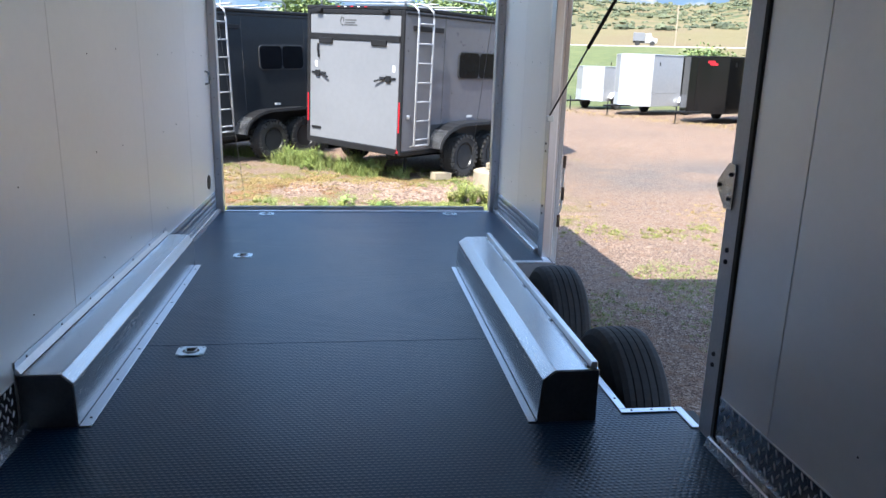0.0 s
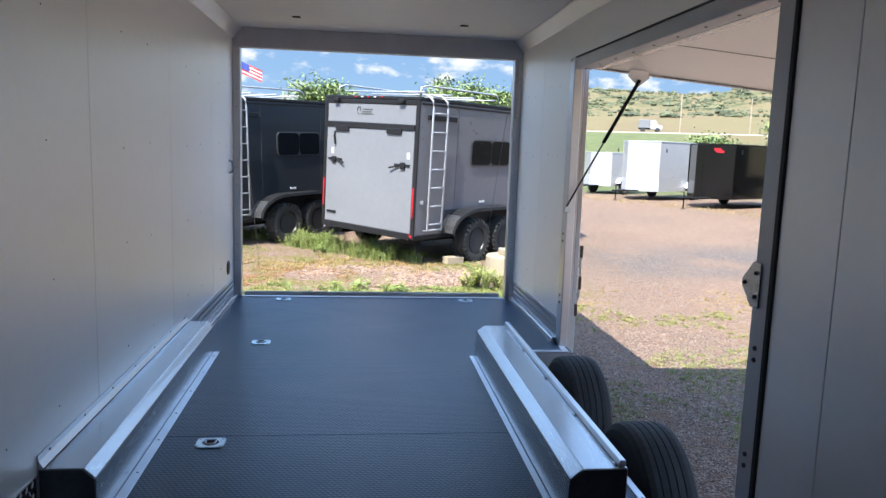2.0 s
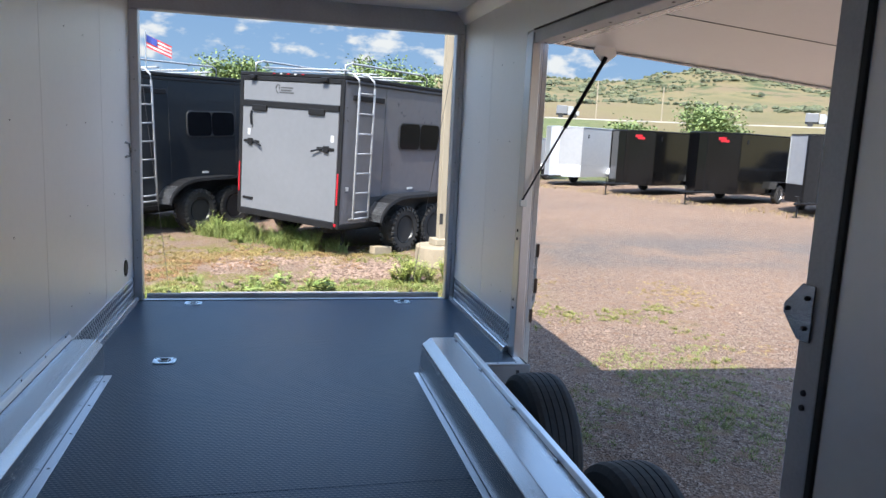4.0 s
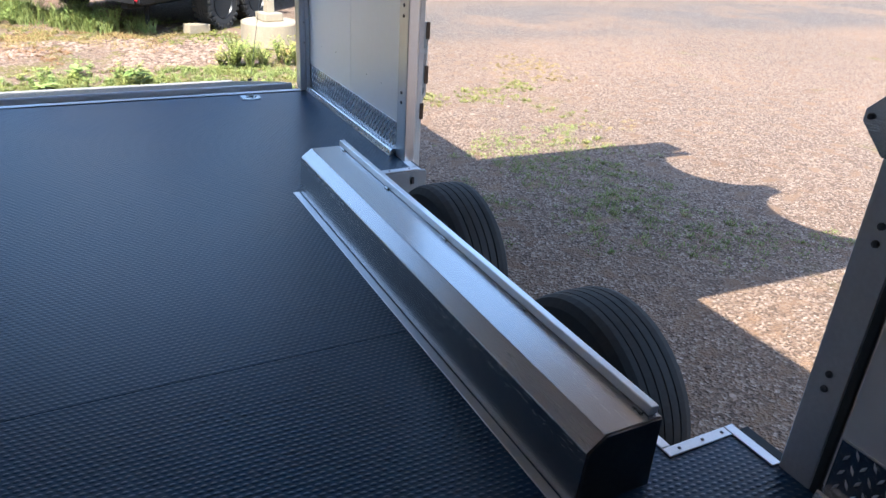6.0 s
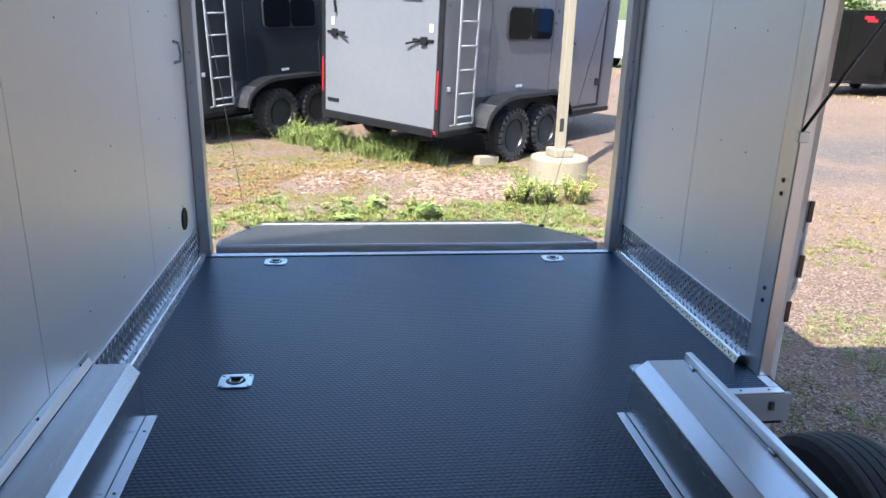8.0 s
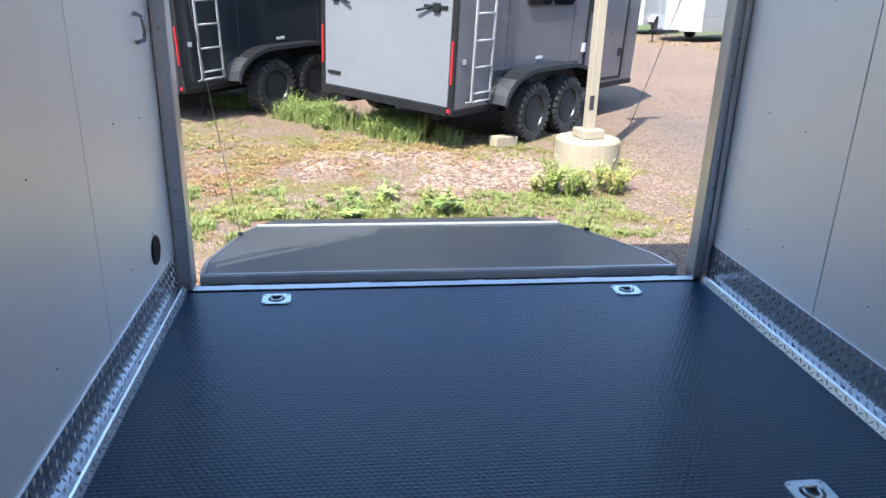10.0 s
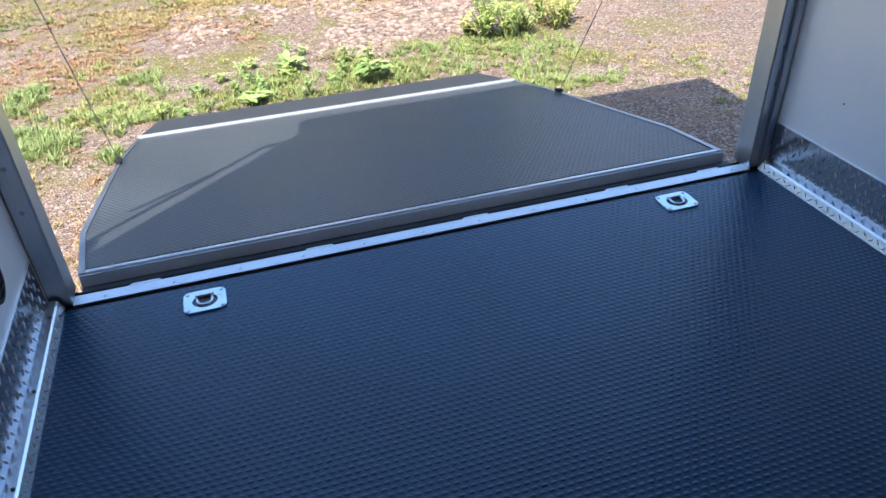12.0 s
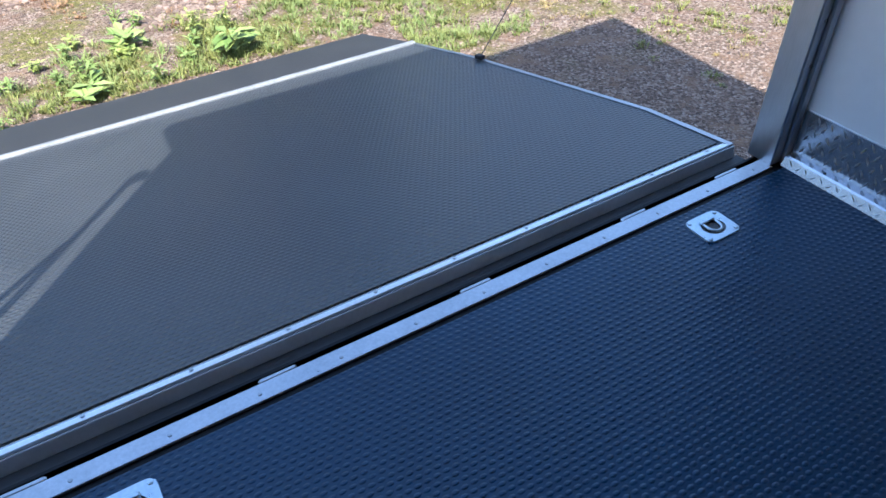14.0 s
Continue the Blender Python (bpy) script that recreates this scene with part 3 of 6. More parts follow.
    part("head", box(XR + 0.004, XR + 0.11, DOOR_Y0 - 0.03, DOOR_Y1 - 0.012, DOOR_Z, DOOR_Z + 0.07, 0.004), M_FACE, fr)
    part("gasket", box(XF - 0.008, XF + 0.004, DOOR_Y0 - 0.144, DOOR_Y0 - 0.121, 0.0, ZC - 0.09, 0.003), M_BLACK, fr)
    part("gasket", box(XR - 0.004, XR + 0.008, DOOR_Y0 - 0.03, DOOR_Y1 - 0.012, DOOR_Z + 0.071, DOOR_Z + 0.078), M_BLACK, fr)
    screws(fr, "bolt", [(XR + 0.055, DOOR_Y0 + 0.15 + i * 0.27, DOOR_Z) for i in range(9)], "-z", 0.008, 0.004, M_SCREW)
    screws(fr, "bolt", [(XR - 0.004, DOOR_Y1 + 0.045, z) for z in (0.30, 0.35, 0.72, 0.77)], "-x", 0.009, 0.006, M_SCREW)
    screws(fr, "bolt", [(XF - 0.004, DOOR_Y0 - 0.075, z) for z in (0.27, 0.31, 0.64, 0.68)], "-x", 0.009, 0.008, M_SCREW)
    br = thing("strut_bracket", "pointed steel strut bracket bolted to the door jamb", "bracket")
    part("plate", prism([(DOOR_Y0 - 0.075, 0.815), (DOOR_Y0 - 0.03, 0.815), (DOOR_Y0 + 0.03, 0.875), (DOOR_Y0 + 0.03, 0.90), (DOOR_Y0 - 0.03, 0.965), (DOOR_Y0 - 0.075, 0.965)], XF - 0.012, XF - 0.005, "x", 0.001), M_ALU, br)
    screws(br, "bolt", [(XF - 0.012, DOOR_Y0 - 0.055, 0.85), (XF - 0.012, DOOR_Y0 - 0.055, 0.93), (XF - 0.012, DOOR_Y0 + 0.014, 0.888)], "-x", 0.0075, 0.008, M_SCREW)
    # floor edge trim round the wheel recess
    tr = thing("recess_trim", "bright aluminium angle with rivets edging the wheel recess", "trim", kind="structure")
    part("edge", box(1.016, 1.046, 3.865, 5.957, 0.001, 0.006, 0.0015), M_TRIM, tr)
    part("edge", box(1.016, XF - 0.026, 3.832, 3.863, 0.001, 0.006, 0.0015), M_TRIM, tr)
    part("edge", box(XF - 0.024, XF + 0.007, DOOR_Y0 - 0.028, 3.863, 0.001, 0.006, 0.0015), M_TRIM, tr)
    part("edge", box(1.012, XR + 0.03, 5.957, 5.998, 0.001, 0.006, 0.0015), M_TRIM, tr)
    part("edge", box(XR - 0.01, XR + 0.03, 6.0, DOOR_Y1 - 0.012, 0.001, 0.006, 0.0015), M_TRIM, tr)
    screws(tr, "rivet", [(1.032, 3.95 + i * 0.24, 0.006) for i in range(9)] + [(x, 3.847, 0.006) for x in (1.06, 1.14, 1.21)] + [(x, 5.977, 0.006) for x in (1.06, 1.17, 1.28)], "+z", 0.005, 0.003, M_SCREW)
    rb = thing("recess_end_box", "white metal end face of the wheel recess with a small draw latch", "frame", kind="structure")
    part("face", box(1.04, XR + 0.06, 5.955, 5.978, -0.115, -0.002, 0.003), M_WHITE, rb)
    part("latch", box(1.278, 1.296, 5.945, 5.953, -0.066, -0.03, 0.002), M_SCREW, rb)
    # kick plates
    for x, s, spans in ((XL, 1, ((Y0, 3.86), (5.95, Y1 - 0.014))), (XF, -1, ((1.0, DOOR_Y0 - 0.15),)), (XR, -1, ((DOOR_Y1 + 0.10, Y1 - 0.014),))):
        for a, b in spans:
            k = thing("kick_plate", "tread plate kick strip with a bright corner angle along the floor", "trim", kind="structure")
            part("plate", box(min(x, x + s * 0.003), max(x, x + s * 0.003), a, b, 0.0, 0.18, 0.0008), M_DIAMOND, k)
            line = [(x + s * 0.0035, 0.040), (x + s * 0.026, 0.037), (x + s * 0.031, 0.032), (x + s * 0.042, 0.004), (x + s * 0.042, 0.0015), (x + s * 0.0035, 0.0015)]
            part("ledge", prism(line, a, b), M_LEDGE, k, "bright worn tread plate ledge")
            part("top_edge", box(min(x + s * 0.0005, x + s * 0.005), max(x + s * 0.0005, x + s * 0.005), a, b, 0.1805, 0.184), M_TRIM, k)
            tread(k, x + s * 0.0032, s, max(a, 2.6), b)
            screws(k, "screw", [(x + s * 0.020, a + 0.12 + 0.3 * q, 0.0375) for q in range(int((b - a - 0.13) / 0.3) + 1)], "+z", 0.005, 0.004, M_SCREW)


build_shell()


# ---- wheel boxes ----
def build_left_wheel_box():
    t = thing("wheel_box", "brushed aluminium wheel box screwed along the side wall", "wheel box")
    a, b = 3.875, 5.955
    prof = [(XL + 0.004, 0.20), (-0.972, 0.20), (-0.936, 0.165), (-0.934, 0.005), (-0.94, 0.003), (-1.05, 0.003), (XL + 0.004, 0.003)]
    part("body", prism(prof, a, b, bevel=0.002), M_ALU, t)
    part("wall_flange", prism([(XL + 0.002, 0.2), (XL + 0.02, 0.2025), (XL + 0.006, 0.225), (XL + 0.005, 0.245), (XL + 0.002, 0.245)], a, b), M_TRIM, t)
    part("floor_flange", box(-0.933, -0.893, a, b, 0.001, 0.005, 0.0012), M_TRIM, t)
    part("end_cap", prism([(XL + 0.008, 0.197), (-0.973, 0.197), (-0.939, 0.163), (-0.937, 0.004), (XL + 0.008, 0.004)], a - 0.006, a - 0.0005), M_CAP, t, "end plate coloured dark for its unlit face")
    # the box narrows a little towards the rear
    for c in t.children:
        for v in c.data.vertices:
            v.co.x = XL + (v.co.x - XL) * (1.02 - 0.13 * (v.co.y - a) / (b - a))
    screws(t, "screw", [(XL + 0.206 * (1.02 - 0.13 * (0.06 + i * 0.32) / (b - a)), a + 0.06 + i * 0.32, 0.005) for i in range(7)], "+z", 0.005, 0.003, M_SCREW)
    screws(t, "screw", [(XL + 0.006, a + 0.09 + i * 0.32, 0.232) for i in range(7)], "+x", 0.005, 0.003, M_SCREW)


def build_right_wheel_box():
    t = thing("wheel_box", "removable brushed aluminium wheel box beside the escape door", "wheel box")
    a, b = 3.79, 5.86
    prof = [(0.895, 0.203), (0.735, 0.203), (0.69, 0.168), (0.677, 0.008), (0.68, 0.003), (0.90, 0.003), (0.90, 0.203)]
    part("body", prism(prof, a, b, bevel=0.002), M_ALU, t)
    part("floor_flange", box(0.648, 0.676, a - 0.0, b + 0.0, 0.001, 0.005, 0.0012), M_TRIM, t)
    part("lip", prism([(0.868, 0.204), (0.895, 0.204), (0.895, 0.228), (0.872, 0.228)], a + 0.01, b + 0.005, bevel=0.002), M_TRIM, t)
    part("end_cap", prism([(0.895, 0.200), (0.737, 0.200), (0.694, 0.166), (0.682, 0.004), (0.897, 0.004)], a - 0.006, a - 0.0005), M_CAP, t, "end plate coloured dark for its unlit face")
    for i in range(5):
        y = a + 0.04 + i * 0.49
        part("clip", box(0.858, 0.867, y - 0.016, y + 0.016, 0.2035, 0.2095, 0.0015), M_ALU, t)


build_left_wheel_box()
build_right_wheel_box()


# ---- tie-down rings ----
def build_ring(at):
    t = thing("tie_down_ring", "recessed zinc tie-down ring plate screwed to the rubber floor", "tie-down", "floor tie-down rings", at=at)
    k = bmesh.new()
    n = 32
    outer, inner = [], []
    for i in range(n):
        a = 2 * math.pi * (i + 0.5) / n
        c, s = math.cos(a), math.sin(a)
        f = 1 / (abs(c) ** 7 + abs(s) ** 7) ** (1 / 7)
        outer.append((0.060 * c * f, 0.050 * s * f))
        inner.append((0.036 * c, 0.031 * s - 0.003))
    top = [k.verts.new((x, y, 0.006)) for x, y in outer]
    low = [k.verts.new((x * 1.02, y * 1.02, 0.001)) for x, y in outer]
    rim = [k.verts.new((x, y, 0.006)) for x, y in inner]
    for i in range(n):
        j = (i + 1) % n
        k.faces.new((top[i], top[j], rim[j], rim[i]))
        k.faces.new((low[i], low[j], top[j], top[i]))
    part("plate", k, M_ZINC, t)
    k = bmesh.new()
    rings = []
    for f, z in ((1.0, 0.0058), (0.9, 0.003), (0.5, 0.0016)):
        rings.append([k.verts.new((x * f, y * f, z)) for x, y in inner])
    for q, w in zip(rings, rings[1:]):
        for i in range(n):
            k.faces.new((q[i], q[(i + 1) % n], w[(i + 1) % n], w[i]))
    k.faces.new(rings[-1])
    part("cup", k, M_CABLE, t, "dull grey recess")
    pts = [(0.021, 0.02, 0.008)] + [(0.021 * math.cos(a), -0.004 + 0.021 * math.sin(a), 0.0075) for a in [-i * math.pi / 8 for i in range(9)]] + [(-0.021, 0.02, 0.008)]
    part("ring", rod(pts, 0.0045, 8), M_ZINC, t, smooth=True)
    part("clamp", box(-0.026, 0.026, 0.014, 0.028, 0.006, 0.014, 0.003), M_ZINC, t)
    for x in (-0.048, 0.048):
        for y in (-0.038, 0.038):
            k = bmesh.new()
            dot(k, (x, y, 0.006), "+z", 0.0065, 0.003)
            part("bolt", k, M_ZINC, t)
    return t


first = build_ring(pose(-0.695, 6.18, 0.0008))
for x, y, z in ((-0.69, 4.54, 0.0), (-0.69, 7.545, 0.0008), (0.868, 7.55, 0.0008), (0.88, 6.16, 0.0008)):
    copy_thing(first, pose(x, y, z))

vt = thing("wall_vent", "round dark vent grille in the white wall", "vent")
part("ring", moved(lathe([(0.058, 0), (0.056, 0.006), (0.046, 0.006), (0.045, 0.002)], 20, axis="x"), pose(XL, 7.385, 0.295)), M_STEEL, vt)
for i in range(5):
    part("slat", box(XL + 0.003, XL + 0.007, 7.385 - 0.04, 7.385 + 0.04, 0.262 + i * 0.015, 0.269 + i * 0.015), M_STEEL, vt)
hk = thing("wall_hook", "small white hook on the wall near the rear jamb", "hook")
part("hook", rod([(XL + 0.002, 7.45, 1.16), (XL + 0.03, 7.45, 1.15), (XL + 0.034, 7.45, 1.10), (XL + 0.03, 7.45, 1.07), (XL + 0.002, 7.45, 1.06)], 0.008), M_ALU, hk, smooth=True)
for x in (-0.55, 0.70):
    t = thing("ceiling_latch", "small steel latch on the ceiling by the rear header", "latch")
    part("plate", box(x - 0.03, x + 0.03, 7.02, 7.06, ZC - 0.008, ZC - 0.0005, 0.002), M_STEEL, t)


# ---- rear ramp ----
def build_ramp():
    drop = 0.223
    m = Matrix.Translation((0.08, 7.785, 0.022)) @ Matrix.Rotation(-math.atan(drop), 4, 'X')
    t = thing("ramp_door", "lowered rear ramp door surfaced in black rubber with bright edge trim", "ramp", at=m)
    W = [(1.13, 0.0), (1.19, 0.42), (1.19, 1.55), (1.145, 2.11)]
    right = W
    outline = [(x, y) for x, y in right] + [(-x, y) for x, y in reversed(right)]
    part("core", prism(outline, -0.055, -0.004, "z"), M_ALU, t)
    inner = [(x - 0.019, y if i else y + 0.045) for i, (x, y) in enumerate(right)]
    part("rubber_sheet", prism(inner + [(-x, y) for x, y in reversed(inner)], -0.004, 0.0, "z"), M_RAMP, t)
    for s in (1, -1):
        for (xa, ya), (xb, yb) in zip(right, right[1:]):
            o = [(s * xa, ya), (s * xb, yb), (s * (xb - 0.02), yb), (s * (xa - 0.02), ya)]
            part("edge_trim", prism(o, -0.0035, 0.004, "z"), M_SILL, t)
    part("hinge_face", box(-1.13, 1.13, -0.006, -0.0005, -0.045, -0.002, 0.002), M_FACE, t)
    # Dark strip paints the shadow below the ramp's hinge face.
    part("hinge_shadow_strip", box(-1.13, 1.13, -0.005, -0.0005, -0.055, -0.0455), M_FLAP, t, "dark strip drawn as the shadow under the ramp edge")
    part("hinge_trim", box(-1.11, 1.11, 0.0, 0.022, -0.0035, 0.005, 0.0015), M_TRIM, t)
    part("flap_bar", prism([(2.085, -0.003), (2.085, 0.006), (2.095, 0.014), (2.12, 0.014), (2.13, 0.006), (2.13, -0.003)], -1.14, 1.14, "x"), M_WORN, t, "bright bar of the flap hinge")
    flap = [(1.142, 2.132), (1.065, 2.60), (-1.065, 2.60), (-1.142, 2.132)]
    part("flap", prism(flap, -0.022, 0.001, "z", 0.002), M_FLAP, t, "plain black rubber transition flap")
    screws(t, "rivet", [(-1.03 + i * 0.229, 0.015, 0.006) for i in range(10)] + [(x, y, 0.005) for x in (-1.172, 1.172) for y in (0.45, 0.95, 1.45)], "+z", 0.005, 0.002, M_RIVET)
    for s in (1, -1):
        part("cable_eye", box(s * 1.175 - 0.016, s * 1.175 + 0.016, 1.48, 1.53, 0.006, 0.026, 0.004), M_STEEL, t)


build_ramp()
for s, x0, x1 in ((1, 1.265, 1.25), (-1, -1.095, -1.09)):
    c = thing("ramp_cable", "thin steel ramp cable from the rear frame down to the ramp", "cable")
    part("wire", rod([(x1, Y1 + 0.092, 1.98), (x0 + 0.0, 9.26, -0.285)], 0.0022, 6), M_CABLE, c)


pb = thing("ramp_prop", "slim dark steel bar standing off the outer rear corner", "bar")
part("bar", rod([(-1.235, 7.79, 1.97), (-1.235, 7.835, 0.36)], 0.016), M_STEEL, pb)
part("bar", rod([(-1.235, 7.83, 1.30), (-1.235, 7.945, 0.62)], 0.013), M_STEEL, pb)
part("bracket", box(-1.25, -1.19, 7.73, 7.80, 1.955, 1.985, 0.004), M_STEEL, pb)
part("bracket", box(-1.25, -1.19, 7.70, 7.85, 0.34, 0.38, 0.004), M_STEEL, pb)


# ---- escape door, its strut and its outer lock ----
def build_escape_door():
    dy, dz = 2.19, -0.175
    ang = math.atan2(dz, dy)
    m = Matrix.Translation((XR + 0.10, 0, DOOR_Z + 0.01)) @ Matrix.Rotation(-ang, 4, 'Y')
    t = thing("escape_door", "raised top-hinged side escape door with two wheel-arch cut-outs", "door", kind="structure", at=m)
    o = [(0.0, DOOR_Y0 - 0.02), (2.2, DOOR_Y0 - 0.02)]
    for cy in (4.33, 5.38):
        for i in range(13):
            a = math.pi * (1 - i / 12)
            o.append((2.2 - 0.44 * math.sin(a), cy + 0.45 * math.cos(a)))
    o += [(2.2, DOOR_Y1 - 0.05), (0.0, DOOR_Y1 - 0.05)]
    part("skin", prism(o, 0.0, 0.035, "z"), M_PANEL, t, "pale inner skin")
    part("frame_bar", box(0.0, 2.0, DOOR_Y1 - 0.09, DOOR_Y1 - 0.05, -0.012, -0.001, 0.003), M_ALU, t)
    part("frame_bar", box(0.0, 0.05, DOOR_Y0, DOOR_Y1 - 0.092, -0.012, -0.001, 0.003), M_ALU, t)
    part("joint", box(0.06, 2.0, 4.95, 4.956, -0.002, 0.0), M_BLACK, t, "thin dark joint")
    part("bottom_bar", box(1.72, 2.2, DOOR_Y1 - 0.38, DOOR_Y1 - 0.30, -0.03, -0.001, 0.004), M_STEEL, t, "dark reinforcing bar")
    return t


build_escape_door()
gs = thing("gas_strut", "black gas strut holding the escape door up", "strut")
p0, p1 = Vector((1.288, 6.072, 0.95)), Vector((1.67, 5.91, 1.775))
mid = p0.lerp(p1, 0.52)
part("rod", rod([p0, mid], 0.006), M_SCREW, gs, "slim steel rod", smooth=True)
part("cylinder", rod([mid, p1], 0.012, 10), M_STEEL, gs, smooth=True)
part("lower_joint", box(p0.x - 0.012, p0.x + 0.03, p0.y - 0.012, p0.y + 0.012, p0.z - 0.03, p0.z + 0.008, 0.003), M_ZINC, gs)
part("upper_bracket", prism([(1.60, 1.80), (1.67, 1.735), (1.74, 1.79), (1.72, 1.86), (1.62, 1.87)], 5.925, 5.932, "y", 0.001), M_PANEL, gs, "pale pointed bracket plate")
lk = thing("door_cam_lock", "slim brown lock bar with black hook on the outer wall", "lock")
LX = XR + 0.136
part("bar", prism([(LX - 0.006, 0.685), (LX + 0.006, 0.685), (LX + 0.006, 0.335), (LX - 0.012, 0.29), (LX - 0.012, 0.205), (LX - 0.026, 0.205), (LX - 0.026, 0.30), (LX - 0.006, 0.345)], 6.165, 6.19, "y", 0.002), M_OUTER, lk, "pale lock strip")
for z0, z1, x in ((0.605, 0.688, LX), (0.385, 0.475, LX), (0.2, 0.285, LX - 0.019)):
    part("lock_pad", box(x - 0.010, x + 0.010, 6.155, 6.1645, z0, z1, 0.002), M_LOCK, lk, "dark brown pad")
for z in (0.53, 0.36):
    part("bracket", box(XR + 0.1195, LX + 0.002, 6.168, 6.188, z, z + 0.03, 0.003), M_OUTER, lk)


# ---- trailer wheels under the recess ----
def tyre_profile(r, w, rim_r):
    h = w / 2
    return [(rim_r, -h * 0.8), (rim_r + 0.02, -h * 0.95), ((r + rim_r) / 2, -h), (r - 0.035, -h * 0.97), (r - 0.008, -h * 0.82), (r, -h * 0.62),
            (r, -h * 0.44), (r - 0.007, -h * 0.43), (r - 0.007, -h * 0.41), (r, -h * 0.40), (r + 0.002, -h * 0.16), (r - 0.006, -h * 0.15), (r - 0.006, -h * 0.13), (r + 0.002, -h * 0.12), (r + 0.002, h * 0.12), (r - 0.006, h * 0.13), (r - 0.006, h * 0.15), (r + 0.002, h * 0.16),
            (r, h * 0.40), (r - 0.007, h * 0.41), (r - 0.007, h * 0.43), (r, h * 0.44), (r, h * 0.62), (r - 0.008, h * 0.82), (r - 0.035, h * 0.97), ((r + rim_r) / 2, h), (rim_r + 0.02, h * 0.95), (rim_r, h * 0.8)]


def road_wheel(parent, at, r=0.36, w=0.22, rim=None, knobs=False, tyre=None):
    """A wheel whose axle runs along its local y axis."""
    k = lathe(tyre_profile(r, w, r * 0.58), 48)
    if knobs:
        n = 26
        for i in range(n):
            for s in (-1, 1):
                turn = Matrix.Rotation(2 * math.pi * (i + (0.5 if s > 0 else 0)) / n, 4, 'Y')
                joined(k, moved(box(-0.028, 0.028, s * w * 0.36 - 0.035, s * w * 0.36 + 0.035, r - 0.004, r + 0.014), turn))
                joined(k, moved(box(-0.022, 0.022, s * w * 0.5 - 0.012, s * w * 0.5 + 0.012, r - 0.06, r - 0.005), turn))
    part("tyre", k, tyre or M_TYRE, parent).matrix_local = at
    rr, h = r * 0.58, w / 2
    k = lathe([(rr * 0.15, -h * 0.5), (rr * 0.3, -h * 0.55), (rr * 0.36, -h * 0.4), (rr * 0.78, -h * 0.25), (rr * 0.9, -h * 0.4), (rr * 1.03, -h * 0.97), (rr * 1.02, h * 0.8), (rr * 0.9, h * 0.2), (rr * 0.2, h * 0.1)], 32)
    for i in range(6):
        a = 2 * math.pi * i / 6
        b = lathe([(0.013, -h * 0.58), (0.012, -h * 0.2)], 8)
        bmesh.ops.translate(b, vec=(rr * 0.27 * math.cos(a), 0, rr * 0.27 * math.sin(a)), verts=b.verts)
        joined(k, b)
        b = box(rr * 0.36, rr * 0.93, -h * 0.52, -h * 0.3, -0.022, 0.022)
        joined(k, moved(b, Matrix.Rotation(a + 0.5, 4, 'Y')))
    part("rim", k, rim or M_RIM, parent).matrix_local = at


for y in (4.36, 5.40):
    t = thing("trailer_wheel", "black trailer road tyre standing in the open wheel recess", "wheel", "wheels of the walked trailer")
    road_wheel(t, pose(1.215, y, GROUND + 0.362, 0, 0, 90), 0.362, 0.235)
ax = thing("axle_frame", "dark steel frame rail and axles under the trailer", "chassis", kind="structure")
part("rail", box(0.86, 0.94, Y0, Y1, -0.26, -0.142), M_STEEL, ax)
part("rail", box(-0.74, -0.66, Y0, Y1, -0.26, -0.142), M_STEEL, ax)
for y in (4.36, 5.40):
    part("axle", rod([(-1.0, y, GROUND + 0.362), (1.1, y, GROUND + 0.362)], 0.04), M_STEEL, ax)


# ---- ground and distance ----
def skyline(az):
    """Height of the hills above the horizon, in degrees, by compass angle from the trailer's axis."""
    pts = ((-180, 3.0), (-60, 2.5), (-15, 2.6), (5, 3.2), (14, 4.5), (17, 4.85), (22, 4.55), (26, 4.4), (30, 5.1), (33, 5.8), (38, 5.0), (42, 4.1), (50, 4.2), (70, 4.0), (180, 3.0))
    for (a, p), (b, q) in zip(pts, pts[1:]):
        if a <= az <= b:
            f = (az - a) / (b - a)
            f = f * f * (3 - 2 * f)
            return p + (q - p) * f
    return 3.0


def height(x, y):
    r = math.hypot(x, y)
    az = math.degrees(math.atan2(x, y))
    if r < 50:
        up = max(0.0, min(1.0, (y - 13.4) / 2.6)) * max(0.0, min(1.0, (2.2 - x) / 2.4))
        return GROUND + 0.065 * up * up * (3 - 2 * up) * max(0.0, min(1.0, (48 - r) / 20))
    ease = lambda a, b: max(0.0, min(1.0, (r - a) / (b - a))) ** 1.0
    sm = lambda f: f * f * (3 - 2 * f)
    el_road = 1.7
    z = GROUND
    z += (1.3 + 150 * math.tan(radians(el_road)) - GROUND) * sm(ease(50, 150))
    z += (1.3 + 330 * math.tan(radians(min(3.2, skyline(az) - 0.9))) - (1.3 + 150 * math.tan(radians(el_road)))) * ease(165, 330)
    z += (1.3 + 650 * math.tan(radians(skyline(az))) - (1.3 + 330 * math.tan(radians(min(3.2, skyline(az) - 0.9))))) * sm(ease(330, 650))
    if r > 165:
        z += (noise.noise((x * 0.012, y * 0.012, 3)) * 3.0 + noise.noise((x * 0.04, y * 0.04, 9)) * 0.8) * ease(165, 400)
    if r > 650:
        z -= (r - 650) * 0.03
    return z


